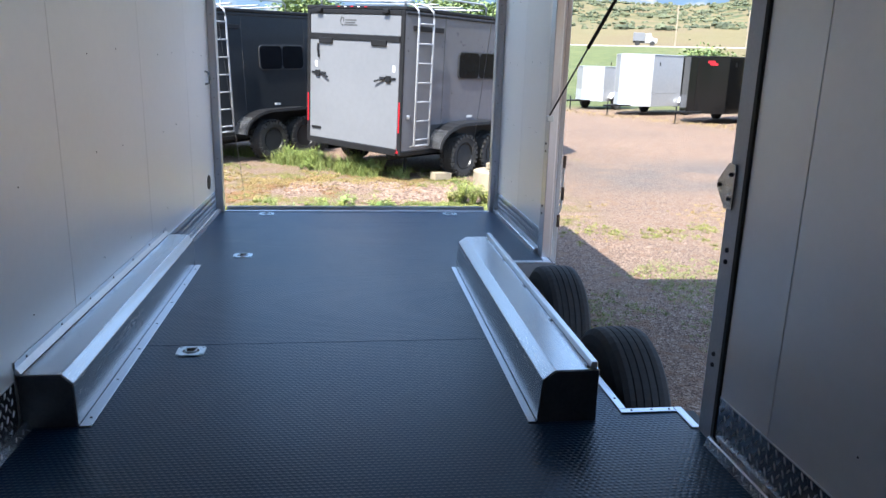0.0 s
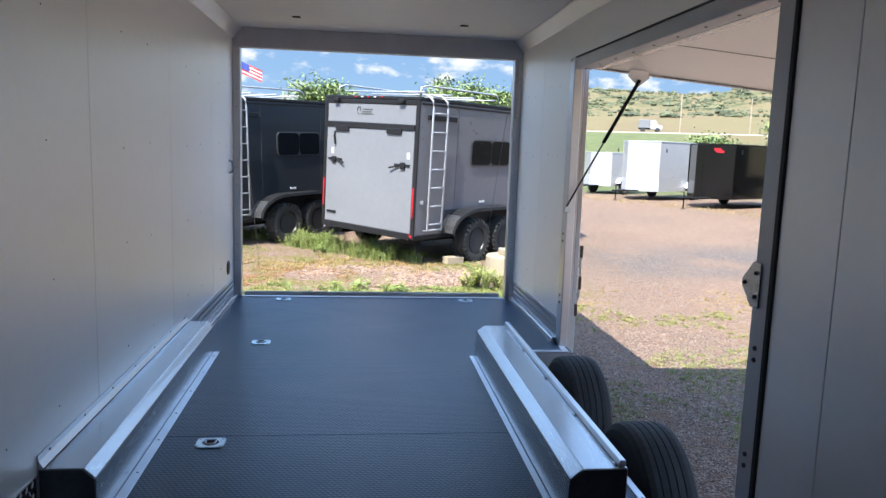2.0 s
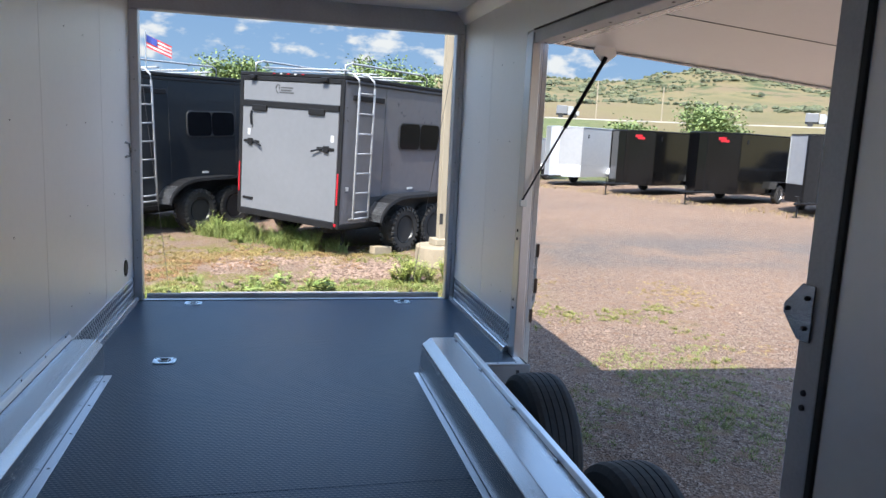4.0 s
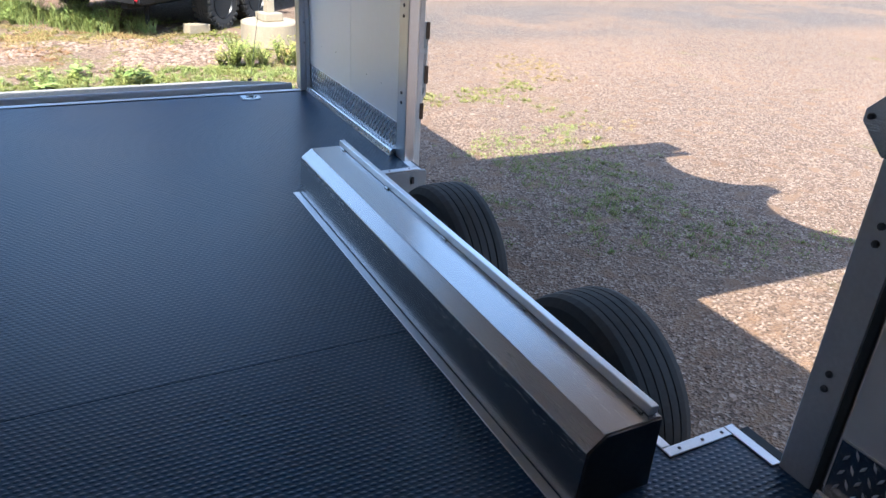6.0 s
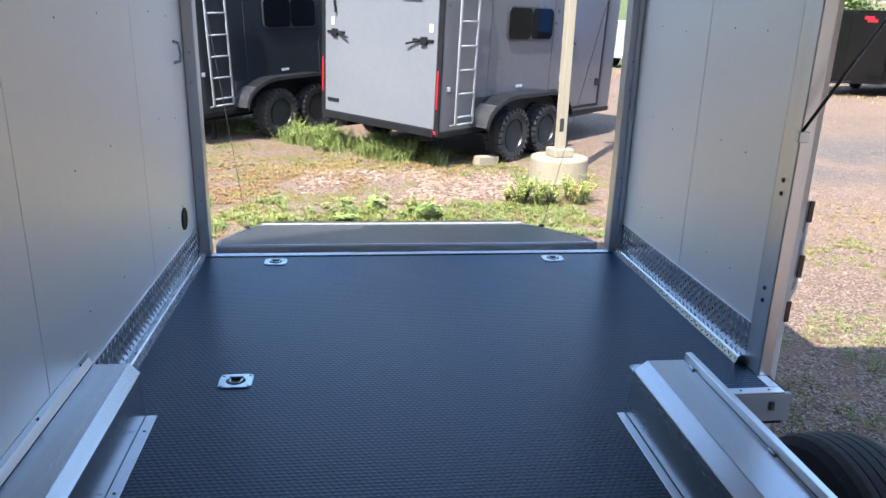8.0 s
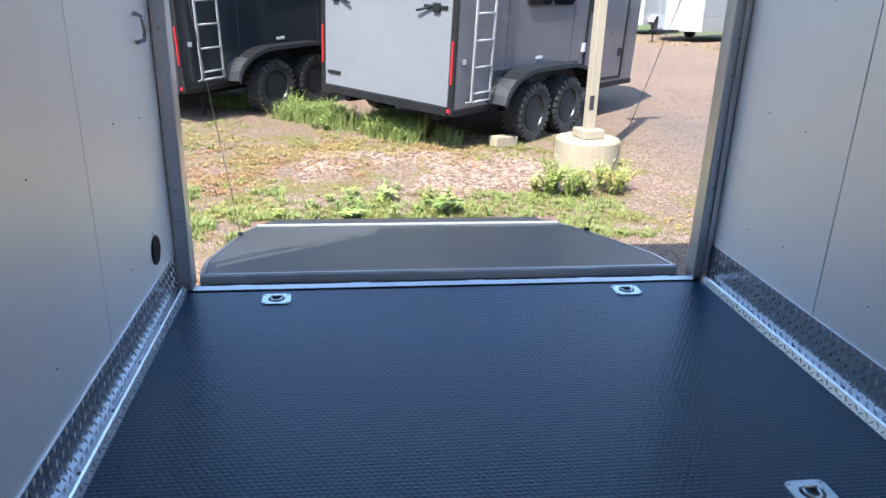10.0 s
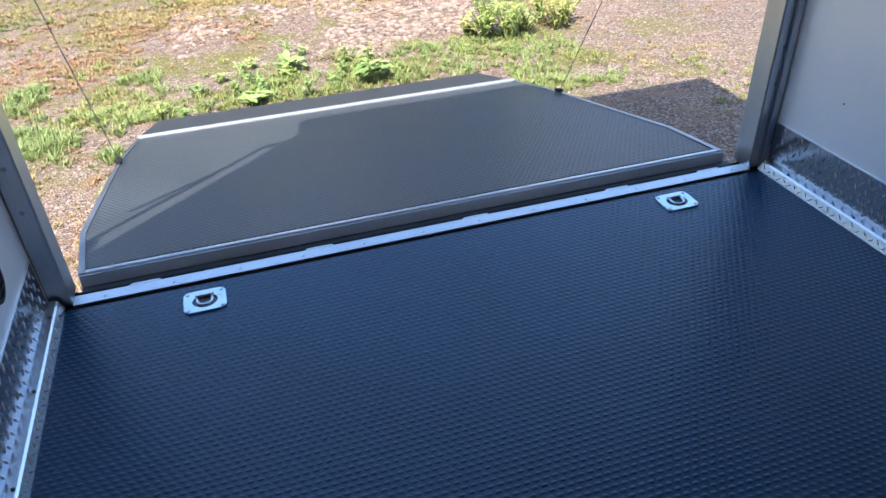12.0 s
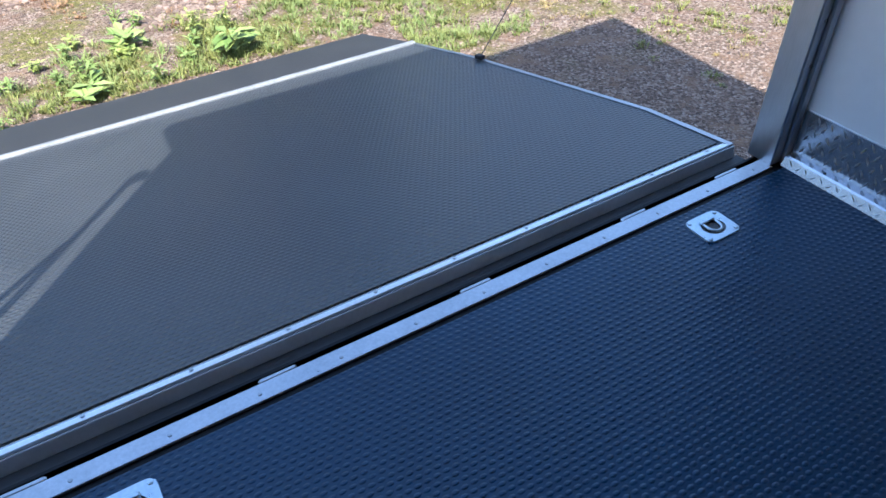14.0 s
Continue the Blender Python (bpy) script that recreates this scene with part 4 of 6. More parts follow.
def build_ground():
    radii = [0.0] + [1.0 * 1.06 ** i for i in range(86)] + [150 + i * 18 for i in range(30)] + [750, 900, 1200, 1700, 2500, 3500]
    radii = sorted(r for i, r in enumerate(radii) if r < 149 or r >= 150)
    n = 240
    verts, faces = [(0, 0, GROUND)], []
    for r in radii[1:]:
        for j in range(n):
            a = 2 * math.pi * j / n
            x, y = r * math.sin(a), r * math.cos(a)
            verts.append((x, y, height(x, y)))
    for j in range(n):
        faces.append((0, 1 + (j + 1) % n, 1 + j))
    for i in range(len(radii) - 2):
        a, b = 1 + i * n, 1 + (i + 1) * n
        for j in range(n):
            k = (j + 1) % n
            faces.append((a + j, a + k, b + k, b + j))
    me = bpy.data.meshes.new("ground")
    me.from_pydata(verts, [], faces)
    me.materials.append(M_GROUND)
    for p in me.polygons:
        p.use_smooth = True
    tagged(new("ground", me), "reddish gravel yard with weeds, running out to dry fields and scrubby hills", "ground", kind="structure")


build_ground()


def build_road():
    k = bmesh.new()
    prev = None
    for i in range(121):
        a = radians(-30 + i)
        pts = []
        for r in (150, 158):
            x, y = r * math.sin(a), r * math.cos(a)
            pts.append(k.verts.new((x, y, height(x, y) + 0.35)))
        low = []
        for r in (150, 158):
            x, y = r * math.sin(a), r * math.cos(a)
            low.append(k.verts.new((x, y, height(x, y) - 0.5)))
        if prev:
            k.faces.new((prev[0][0], prev[0][1], pts[1], pts[0]))
            k.faces.new((prev[1][0], prev[0][0], pts[0], low[0]))
        prev = (pts, low)
    tagged(part("road", k, M_ROAD), "pale highway crossing the fields below the hills", "road", kind="structure")


build_road()


def scatter_bushes():
    """Dark scrub dotted over the slopes."""
    rnd = random.Random(5)
    verts, faces = [], []
    for i in range(2600):
        az = radians(rnd.uniform(8, 58))
        r = rnd.uniform(250, 640)
        x, y = r * math.sin(az), r * math.cos(az)
        if noise.noise((x * 0.02, y * 0.02, 5)) < -0.05 - 0.3 * (r > 480) or (r < 430 and rnd.random() < 0.72):
            continue
        z = height(x, y)
        for q in range(3):
            s = rnd.uniform(0.5, 1.0) * rnd.choice((1.0, 1.4, 2.2))
            cx, cy = x + rnd.gauss(0, 2.6), y + rnd.gauss(0, 2.6)
            base = len(verts)
            m = 6
            for ring, (f, h) in enumerate(((0.8, 0.0), (1.0, 0.45), (0.6, 0.9))):
                for j in range(m):
                    a = 2 * math.pi * j / m + ring
                    w = rnd.uniform(0.7, 1.25) * s * f
                    verts.append((cx + w * math.cos(a), cy + w * math.sin(a), z - 0.2 + s * h * rnd.uniform(0.8, 1.2)))
            for ring in range(2):
                for j in range(m):
                    p = base + ring * m
                    faces.append((p + j, p + (j + 1) % m, p + m + (j + 1) % m, p + m + j))
            faces.append(tuple(base + 2 * m + j for j in range(m)))
    stuff("scrub", verts, faces, M_SCRUB, "dark green scrub dotted over the far hills", "scrub")


scatter_bushes()


# ---- trees ----
def build_tree(x, y, z, h, spread, seed, low=0.3):
    rnd = random.Random(seed)
    t = thing("tree", "leafy green broadleaf tree behind the parked trailers", "tree", "trees", at=pose(x, y, z))
    bm = rod([(0, 0, -0.3), (0.05, 0.02, h * 0.3), (0.0, 0.08, h * 0.6), (0.1, 0.0, h * 0.85)], [0.16, 0.13, 0.08, 0.03], 8)
    tips = []
    for i in range(11):
        a = rnd.uniform(0, 6.28)
        z0 = h * rnd.uniform(low, 0.7)
        d = spread * rnd.uniform(0.45, 0.85)
        e = Vector((d * math.cos(a), d * math.sin(a), min(h * 0.95, z0 + d * rnd.uniform(0.4, 0.9))))
        rod([(0, 0, z0), e * 0.5 + Vector((0, 0, z0 * 0.5 + 0.1)), e], [0.06, 0.04, 0.015], 6, bm)
        tips.append(e)
    part("trunk", bm, M_BARK, t)
    tips.append(Vector((0, 0, h * 0.9)))
    tips.append(Vector((spread * 0.2, 0, h * 0.75)))
    verts, faces = [], []
    for e in tips:
        for c in range(5):
            o = e + Vector((rnd.gauss(0, spread * 0.2), rnd.gauss(0, spread * 0.2), rnd.gauss(0, spread * 0.16)))
            s = rnd.uniform(0.3, 0.55)
            for q in range(210):
                v = Vector((rnd.gauss(0, s), rnd.gauss(0, s), rnd.gauss(0, s * 0.8)))
                p = o + v
                a = Vector((rnd.uniform(-1, 1), rnd.uniform(-1, 1), rnd.uniform(-0.6, 0.6))).normalized() * rnd.uniform(0.07, 0.12)
                b = a.cross(Vector((rnd.uniform(-1, 1), rnd.uniform(-1, 1), 1))).normalized() * rnd.uniform(0.05, 0.09)
                i = len(verts)
                verts += [p - a, p - b, p + a, p + b]
                faces.append((i, i + 1, i + 2, i + 3))
    me = bpy.data.meshes.new("crown")
    me.from_pydata([tuple(v) for v in verts], [], faces)
    me.materials.append(M_TREE)
    c = new("crown", me)
    c.parent = t


for az, r, h, sp, seed in ((-3.6, 46, 5.6, 2.0, 1), (-2.0, 50, 5.8, 1.6, 2), (6.4, 46, 5.6, 2.0, 3), (8.4, 47, 5.9, 2.1, 4), (31.6, 52, 4.1, 1.5, 5), (26.0, 50, 2.7, 1.2, 6), (43.0, 75, 2.6, 1.2, 9)):
    x, y = r * math.sin(radians(az)), r * math.cos(radians(az))
    build_tree(x, y, height(x, y), h, sp, seed)


# ---- sky clouds on a far dome ----
def build_clouds():
    m = bpy.data.materials.new("clouds")
    m.use_nodes = True
    n, l = m.node_tree.nodes, m.node_tree.links
    n.remove(n["Principled BSDF"])
    co = n.new("ShaderNodeTexCoord")
    mp = n.new("ShaderNodeMapping")
    mp.inputs["Scale"].default_value = (0.0052, 0.0052, 0.0105)
    l.new(co.outputs["Object"], mp.inputs[0])
    t = n.new("ShaderNodeTexNoise")
    t.inputs["Scale"].default_value, t.inputs["Detail"].default_value, t.inputs["Roughness"].default_value = 1.0, 8, 0.55
    l.new(mp.outputs[0], t.inputs["Vector"])
    r = n.new("ShaderNodeMapRange")
    r.interpolation_type = 'SMOOTHSTEP'
    r.inputs["From Min"].default_value, r.inputs["From Max"].default_value = 0.5, 0.63
    l.new(t.outputs[0], r.inputs[0])
    sz = n.new("ShaderNodeSeparateXYZ")
    l.new(co.outputs["Object"], sz.inputs[0])
    up = n.new("ShaderNodeMapRange")
    up.inputs["From Min"].default_value, up.inputs["From Max"].default_value = 100, 900
    l.new(sz.outputs[2], up.inputs[0])
    blue = n.new("ShaderNodeValToRGB")
    blue.color_ramp.elements[0].color, blue.color_ramp.elements[1].color = (0.085, 0.13, 0.19, 1), (0.035, 0.075, 0.155, 1)
    l.new(up.outputs[0], blue.inputs[0])
    mx = n.new("ShaderNodeMix")
    mx.data_type = 'RGBA'
    l.new(r.outputs[0], mx.inputs[0])
    l.new(blue.outputs[0], mx.inputs[6])
    mx.inputs[7].default_value = (0.21, 0.215, 0.22, 1)
    e = n.new("ShaderNodeEmission")
    l.new(mx.outputs[2], e.inputs[0])
    l.new(e.outputs[0], n["Material Output"].inputs[0])
    k = bmesh.new()
    grid = []
    for i in range(73):
        a = radians(-180 + i * 5)
        grid.append([k.verts.new((3000 * math.sin(a) * math.cos(radians(b)), 3000 * math.cos(a) * math.cos(radians(b)), 3000 * math.sin(radians(b)))) for b in (-1, 3, 6, 9, 12, 15)])
    for p, q in zip(grid, grid[1:]):
        for i in range(5):
            k.faces.new((p[i], p[i + 1], q[i + 1], q[i]))
    tagged(part("backdrop", k, m), "blue sky with white cumulus clouds above the hills", "sky", kind="structure")


build_clouds()


# ---- off-road cargo trailers with ladder and roof rack ----
def build_offroad(name, label, at, paint, door_paint, group):
    """Local x runs forward along the right side from the rear corner, y to the left, z is the world's."""
    t = thing(name, label, "trailer", group, at=at)
    L, W, Z0, Z1 = 4.75, 2.167, -0.09, 2.08
    part("body", box(0.002, L, 0.0, W, Z0, Z1 - 0.03, 0.012), paint, t)
    part("nose", prism([(L + 0.001, 0.02), (L + 0.9, W / 2 - 0.25), (L + 0.9, W / 2 + 0.25), (L + 0.001, W - 0.02)], Z0, Z1 - 0.03, "z", 0.006), paint, t)
    part("roof", prism([(-0.02, -0.02), (L, -0.02), (L + 0.9, W / 2 - 0.28), (L + 0.9, W / 2 + 0.28), (L, W + 0.02), (-0.02, W + 0.02)], Z1 - 0.028, Z1 + 0.03, "z", 0.01), M_STEEL, t, "black roof edge")
    part("skirt", box(0.0, L, -0.012, W + 0.012, Z0 - 0.07, Z0 + 0.0, 0.006), M_STEEL, t, "black lower rail")
    # rear
    part("rear_post", box(-0.03, 0.001, -0.004, 0.07, Z0 - 0.06, Z1 - 0.03, 0.008), M_STEEL, t)
    part("rear_post", box(-0.03, 0.001, W - 0.07, W + 0.004, Z0 - 0.06, Z1 - 0.03, 0.008), M_STEEL, t)
    part("rear_header", box(-0.03, 0.001, 0.072, W - 0.072, Z1 - 0.1, Z1 - 0.03, 0.008), M_STEEL, t)
    part("rear_bumper", box(-0.05, 0.001, 0.072, W - 0.072, Z0 - 0.07, Z0 + 0.03, 0.008), M_STEEL, t)
    part("transom", box(-0.02, 0.001, 0.074, W - 0.074, 1.667, Z1 - 0.113, 0.004), door_paint, t)
    part("hinge_bar", box(-0.045, 0.001, 0.074, W - 0.074, 1.575, 1.664, 0.006), M_STEEL, t)
    door = part("ramp_door", box(-0.03, 0.001, 0.077, W - 0.077, -0.058, 1.572, 0.006), door_paint, t, "closed light grey rear ramp door")
    for y in (0.5, 1.7):
        part("hinge", box(-0.06, -0.031, y - 0.16, y + 0.16, 1.51, 1.60, 0.008), M_STEEL, t)
    for y, s in ((0.13, 1), (W - 0.13, -1)):
        bm = box(-0.052, -0.031, min(y, y + s * 0.34), max(y, y + s * 0.34), 1.01, 1.045, 0.008)
        box(-0.066, -0.033, min(y + s * 0.1, y + s * 0.2), max(y + s * 0.1, y + s * 0.2), 0.97, 1.07, 0.008, bm)
        rod([(-0.05, y + s * 0.2, 1.03), (-0.08, y + s * 0.42, 0.97)], 0.014, 6, bm)
        part("latch", bm, M_STEEL, door)
    part("latch", box(-0.05, -0.031, W - 0.36, W - 0.14, 0.09, 0.13, 0.006), M_STEEL, door)
    part("hanger", rod([(-0.045, 1.88, 1.5), (-0.06, 1.88, 1.42), (-0.05, 1.86, 1.28)], 0.018, 6), M_STEEL, door)
    part("sticker", box(-0.0335, -0.0305, 0.15, 0.21, 1.13, 1.23), M_LABEL, door)
    part("sticker", box(-0.0335, -0.0305, W - 0.26, W - 0.2, 1.12, 1.22), M_LABEL, door)
    for y in (0.01, W - 0.064):
        part("tail_light", box(-0.045, -0.031, y + 0.012, y + 0.042, 0.2, 0.68, 0.008), M_RED, t, "red upright light strip")
    part("side_marker", box(-0.042, -0.031, 0.03, 0.075, -0.12, -0.075, 0.004), M_RED, t)
    # plain emblem: an arc and bars
    bm = rod([(-0.024, 1.33, 1.80), (-0.024, 1.37, 1.83), (-0.024, 1.38, 1.88), (-0.024, 1.35, 1.93), (-0.024, 1.31, 1.92), (-0.024, 1.31, 1.86)], 0.008, 6)
    for z, a, b in ((1.875, 1.02, 1.27), (1.835, 1.05, 1.27), (1.80, 1.0, 1.3)):
        box(-0.0235, -0.0205, a, b, z, z + 0.02, bm=bm)
    part("emblem", bm, M_MARK, t, "dark line emblem")
    for y in (0.35, 1.85):
        k = part("load_light", box(-0.09, -0.031, y - 0.06, y + 0.06, 2.0, 2.06, 0.01), M_STEEL, t)
    for i in range(5):
        part("roof_marker", box(-0.035, -0.021, 0.8 + i * 0.15, 0.85 + i * 0.15, Z1 + 0.0, Z1 + 0.02, 0.004), M_RED if i % 2 == 0 else M_LABEL, t)
    # ladder
    ld = part("ladder", rod([(0.198, -0.02, -0.02), (0.198, -0.10, 0.01), (0.198, -0.10, 1.95), (0.198, -0.08, 2.06), (0.198, 0.02, 2.14), (0.198, 0.2, 2.16)], 0.017, 8), M_TUBE, t, "bright aluminium side ladder", smooth=True)
    part("rail", rod([(0.56, -0.02, -0.02), (0.56, -0.10, 0.01), (0.56, -0.10, 1.95), (0.56, -0.08, 2.06), (0.56, 0.02, 2.14), (0.56, 0.2, 2.16)], 0.017, 8), M_TUBE, ld, smooth=True)
    part("foot_bar", rod([(0.198, -0.10, 0.005), (0.56, -0.10, 0.005)], 0.015, 8), M_TUBE, ld, smooth=True)
    for i in range(7):
        part("rung", rod([(0.198, -0.10, 0.1 + i * 0.295), (0.56, -0.10, 0.1 + i * 0.295)], 0.013, 8), M_TUBE, ld, smooth=True)
    part("scene_light", box(0.18, 0.92, -0.03, -0.001, 1.76, 1.84, 0.008), M_STEEL, t, "dark light bar")
    # window
    def rounded(x0, x1, z0, z1, r):
        o = []
        for cx, cz, a0 in ((x1 - r, z1 - r, 0), (x0 + r, z1 - r, 90), (x0 + r, z0 + r, 180), (x1 - r, z0 + r, 270)):
            for q in range(5):
                a = radians(a0 + q * 22.5)
                o.append((cx + r * math.cos(a), cz + r * math.sin(a)))
        return o
    wd = part("window", prism(rounded(1.364, 2.554, 1.04, 1.497, 0.1), -0.022, -0.001, "y", 0.003), M_FRAME, t, "dark sliding window with a thin rounded grey frame")
    part("pane", prism(rounded(1.385, 1.95, 1.061, 1.476, 0.08), -0.027, -0.0225, "y"), M_GLASS, wd)
    part("pane", prism(rounded(1.965, 2.533, 1.061, 1.476, 0.08), -0.0255, -0.0225, "y"), M_GLASS, wd)
    part("gutter", box(0.03, L, -0.016, -0.001, Z1 - 0.09, Z1 - 0.06, 0.003), M_STEEL, t)
    # side door
    dr = part("side_door", box(3.05, 4.25, -0.012, -0.001, 0.0, 1.92, 0.004), paint, t)
    for x0, x1, z0, z1 in ((3.0, 3.045, -0.04, 1.96), (4.255, 4.3, -0.04, 1.96), (3.047, 4.253, -0.04, -0.002), (3.047, 4.253, 1.923, 1.96)):
        part("door_trim", box(x0, x1, -0.022, -0.001, z0, z1, 0.004), M_STEEL, t)
    bm = box(3.08, 3.14, -0.05, -0.013, 0.95, 1.25, 0.008)
    rod([(3.1, -0.05, 1.2), (3.1, -0.08, 1.02), (3.2, -0.07, 0.98)], 0.014, 6, bm)
    part("door_handle", bm, M_STEEL, dr)
    part("hinge", box(4.1, 4.28, -0.035, -0.013, 0.3, 0.42, 0.006), M_STEEL, dr)
    part("outlet_box", box(2.92, 2.99, -0.035, -0.001, 0.42, 0.54, 0.006), M_LABEL, t)
    part("filler_cap", box(0.1, 0.16, -0.022, -0.001, 0.42, 0.48, 0.006), M_TRIM, t)
    part("badge", box(1.70, 1.86, -0.008, -0.001, 0.39, 0.43, 0.002), M_LABEL, t)
    for x in (0.98, 2.6):
        part("seam", box(x, x + 0.006, -0.004, 0.0, Z0, Z1 - 0.05), M_MARK, t)
        screws(t, "rivet", [(x + 0.03, -0.0005, 0.1 + i * 0.22) for i in range(9)], "-y", 0.006, 0.004, M_MARK)
    # fender over two wheels
    line = []
    for a in range(0, 91, 15):
        line.append((1.351 - 0.70 * math.cos(radians(a)), -0.06 + 0.40 * math.sin(radians(a))))
    for a in range(0, 91, 15):
        line.append((2.215 + 0.70 * math.sin(radians(a)), -0.06 + 0.40 * math.cos(radians(a))))
    k = bmesh.new()
    rings = []
    for y in (0.0, -0.30, -0.31):
        rings.append([k.verts.new((p[0], y, p[1] - (0.05 if y == -0.31 else 0.0))) for p in line])
    for q, w in zip(rings, rings[1:]):
        for i in range(len(line) - 1):
            k.faces.new((q[i], q[i + 1], w[i + 1], w[i]))
    f = part("fender", k, M_STEEL, t, "black tread-plate fender")
    sol = f.modifiers.new("thick", 'SOLIDIFY')
    sol.thickness = 0.008
    k = bmesh.new()
    for i in range(3):
        q, w = line[i], line[i + 1]
        d = Vector((w[0] - q[0], 0, w[1] - q[1]))
        for u in range(6):
            for v in range(11):
                c = Vector((q[0], 0, q[1])) + d * ((u + 0.5) / 6) + Vector((0, -0.02 - v * 0.025, 0)) + Vector((d.z, 0, -d.x)).normalized() * -0.010
                b = box(-0.006, 0.006, -0.004, 0.004, -0.005, 0.005)
                moved(b, Matrix.Translation(c) @ Matrix.Rotation(math.atan2(-d.z, d.x), 4, 'Y'))
                joined(k, b)
    part("tread", k, M_RIM_GREY, f)
    # Flat black sheet gives the shaded hollow behind the wheels; no recess is modelled.
    part("fender_shade_sheet", box(0.70, 2.87, -0.004, -0.001, Z0 - 0.05, 0.31), M_BLACK, t)
    for x in (1.351, 2.215):
        w = part("wheel", moved(lathe([(0.07, -0.03), (0.07, 0.06)], 16), pose(x, -0.14, GROUND + 0.378)), M_STEEL, t)
        road_wheel(w, pose(x, -0.15, GROUND + 0.378), 0.366, 0.26, M_RIM, True, M_DUSTY)
        w2 = part("wheel", moved(lathe([(0.07, -0.03), (0.07, 0.06)], 16), pose(x, W + 0.10, GROUND + 0.378)), M_STEEL, t)
        road_wheel(w2, pose(x, W + 0.14, GROUND + 0.378, 0, 0, 180), 0.366, 0.26, M_RIM, False, M_DUSTY)
        part("axle", rod([(x, 0.1, GROUND + 0.37), (x, W - 0.1, GROUND + 0.37)], 0.045), M_STEEL, t)
    part("frame_rail", box(0.1, L, 0.3, 0.4, Z0 - 0.17, Z0 - 0.071), M_STEEL, t)
    part("frame_rail", box(0.1, L, W - 0.4, W - 0.3, Z0 - 0.17, Z0 - 0.071), M_STEEL, t)
    # roof rack
    rk = part("roof_rack", rod([(0.15, 0.15, Z1 + 0.03), (0.15, 0.15, Z1 + 0.18), (0.3, 0.15, Z1 + 0.22), (2.2, 0.15, Z1 + 0.22), (2.3, 0.15, Z1 + 0.16), (2.3, 0.15, Z1 + 0.03)], 0.016, 8), M_TUBE, t, "bright tube roof rack", smooth=True)
    part("rail", rod([(0.15, W - 0.15, Z1 + 0.03), (0.15, W - 0.15, Z1 + 0.18), (0.3, W - 0.15, Z1 + 0.22), (2.2, W - 0.15, Z1 + 0.22), (2.3, W - 0.15, Z1 + 0.16), (2.3, W - 0.15, Z1 + 0.03)], 0.016, 8), M_TUBE, rk, smooth=True)
    for x in (0.3, 0.95, 1.6, 2.2):
        part("cross_bar", rod([(x, 0.15, Z1 + 0.12), (x, W - 0.15, Z1 + 0.12)], 0.014, 8), M_TUBE, rk, smooth=True)
    part("jack_stand", rod([(0.6, 0.4, Z0 - 0.1), (0.55, 0.4, GROUND)], 0.03), M_STEEL, t)


def turned(x, y, way, lean, climb):
    """Stands a trailer at its rear corner, headed by an angle, leaning sideways and climbing forwards."""
    return Matrix.Translation((x, y, 0)) @ Matrix.Rotation(way, 4, 'Z') @ Matrix.Rotation(lean, 4, 'X') @ Matrix.Rotation(-climb, 4, 'Y')


build_offroad("offroad_trailer", "charcoal grey off-road cargo trailer with light grey ramp door", turned(0.81, 12.87, 0.779, 0.035, 0.0), M_GREY, M_LIGHTGREY, "off-road cargo trailers")
build_offroad("offroad_trailer", "black off-road cargo trailer with bright side ladder and roof rack", turned(-2.464, 14.43, 0.893, -0.017, 0.03), M_DARK, M_DARK, "off-road cargo trailers")


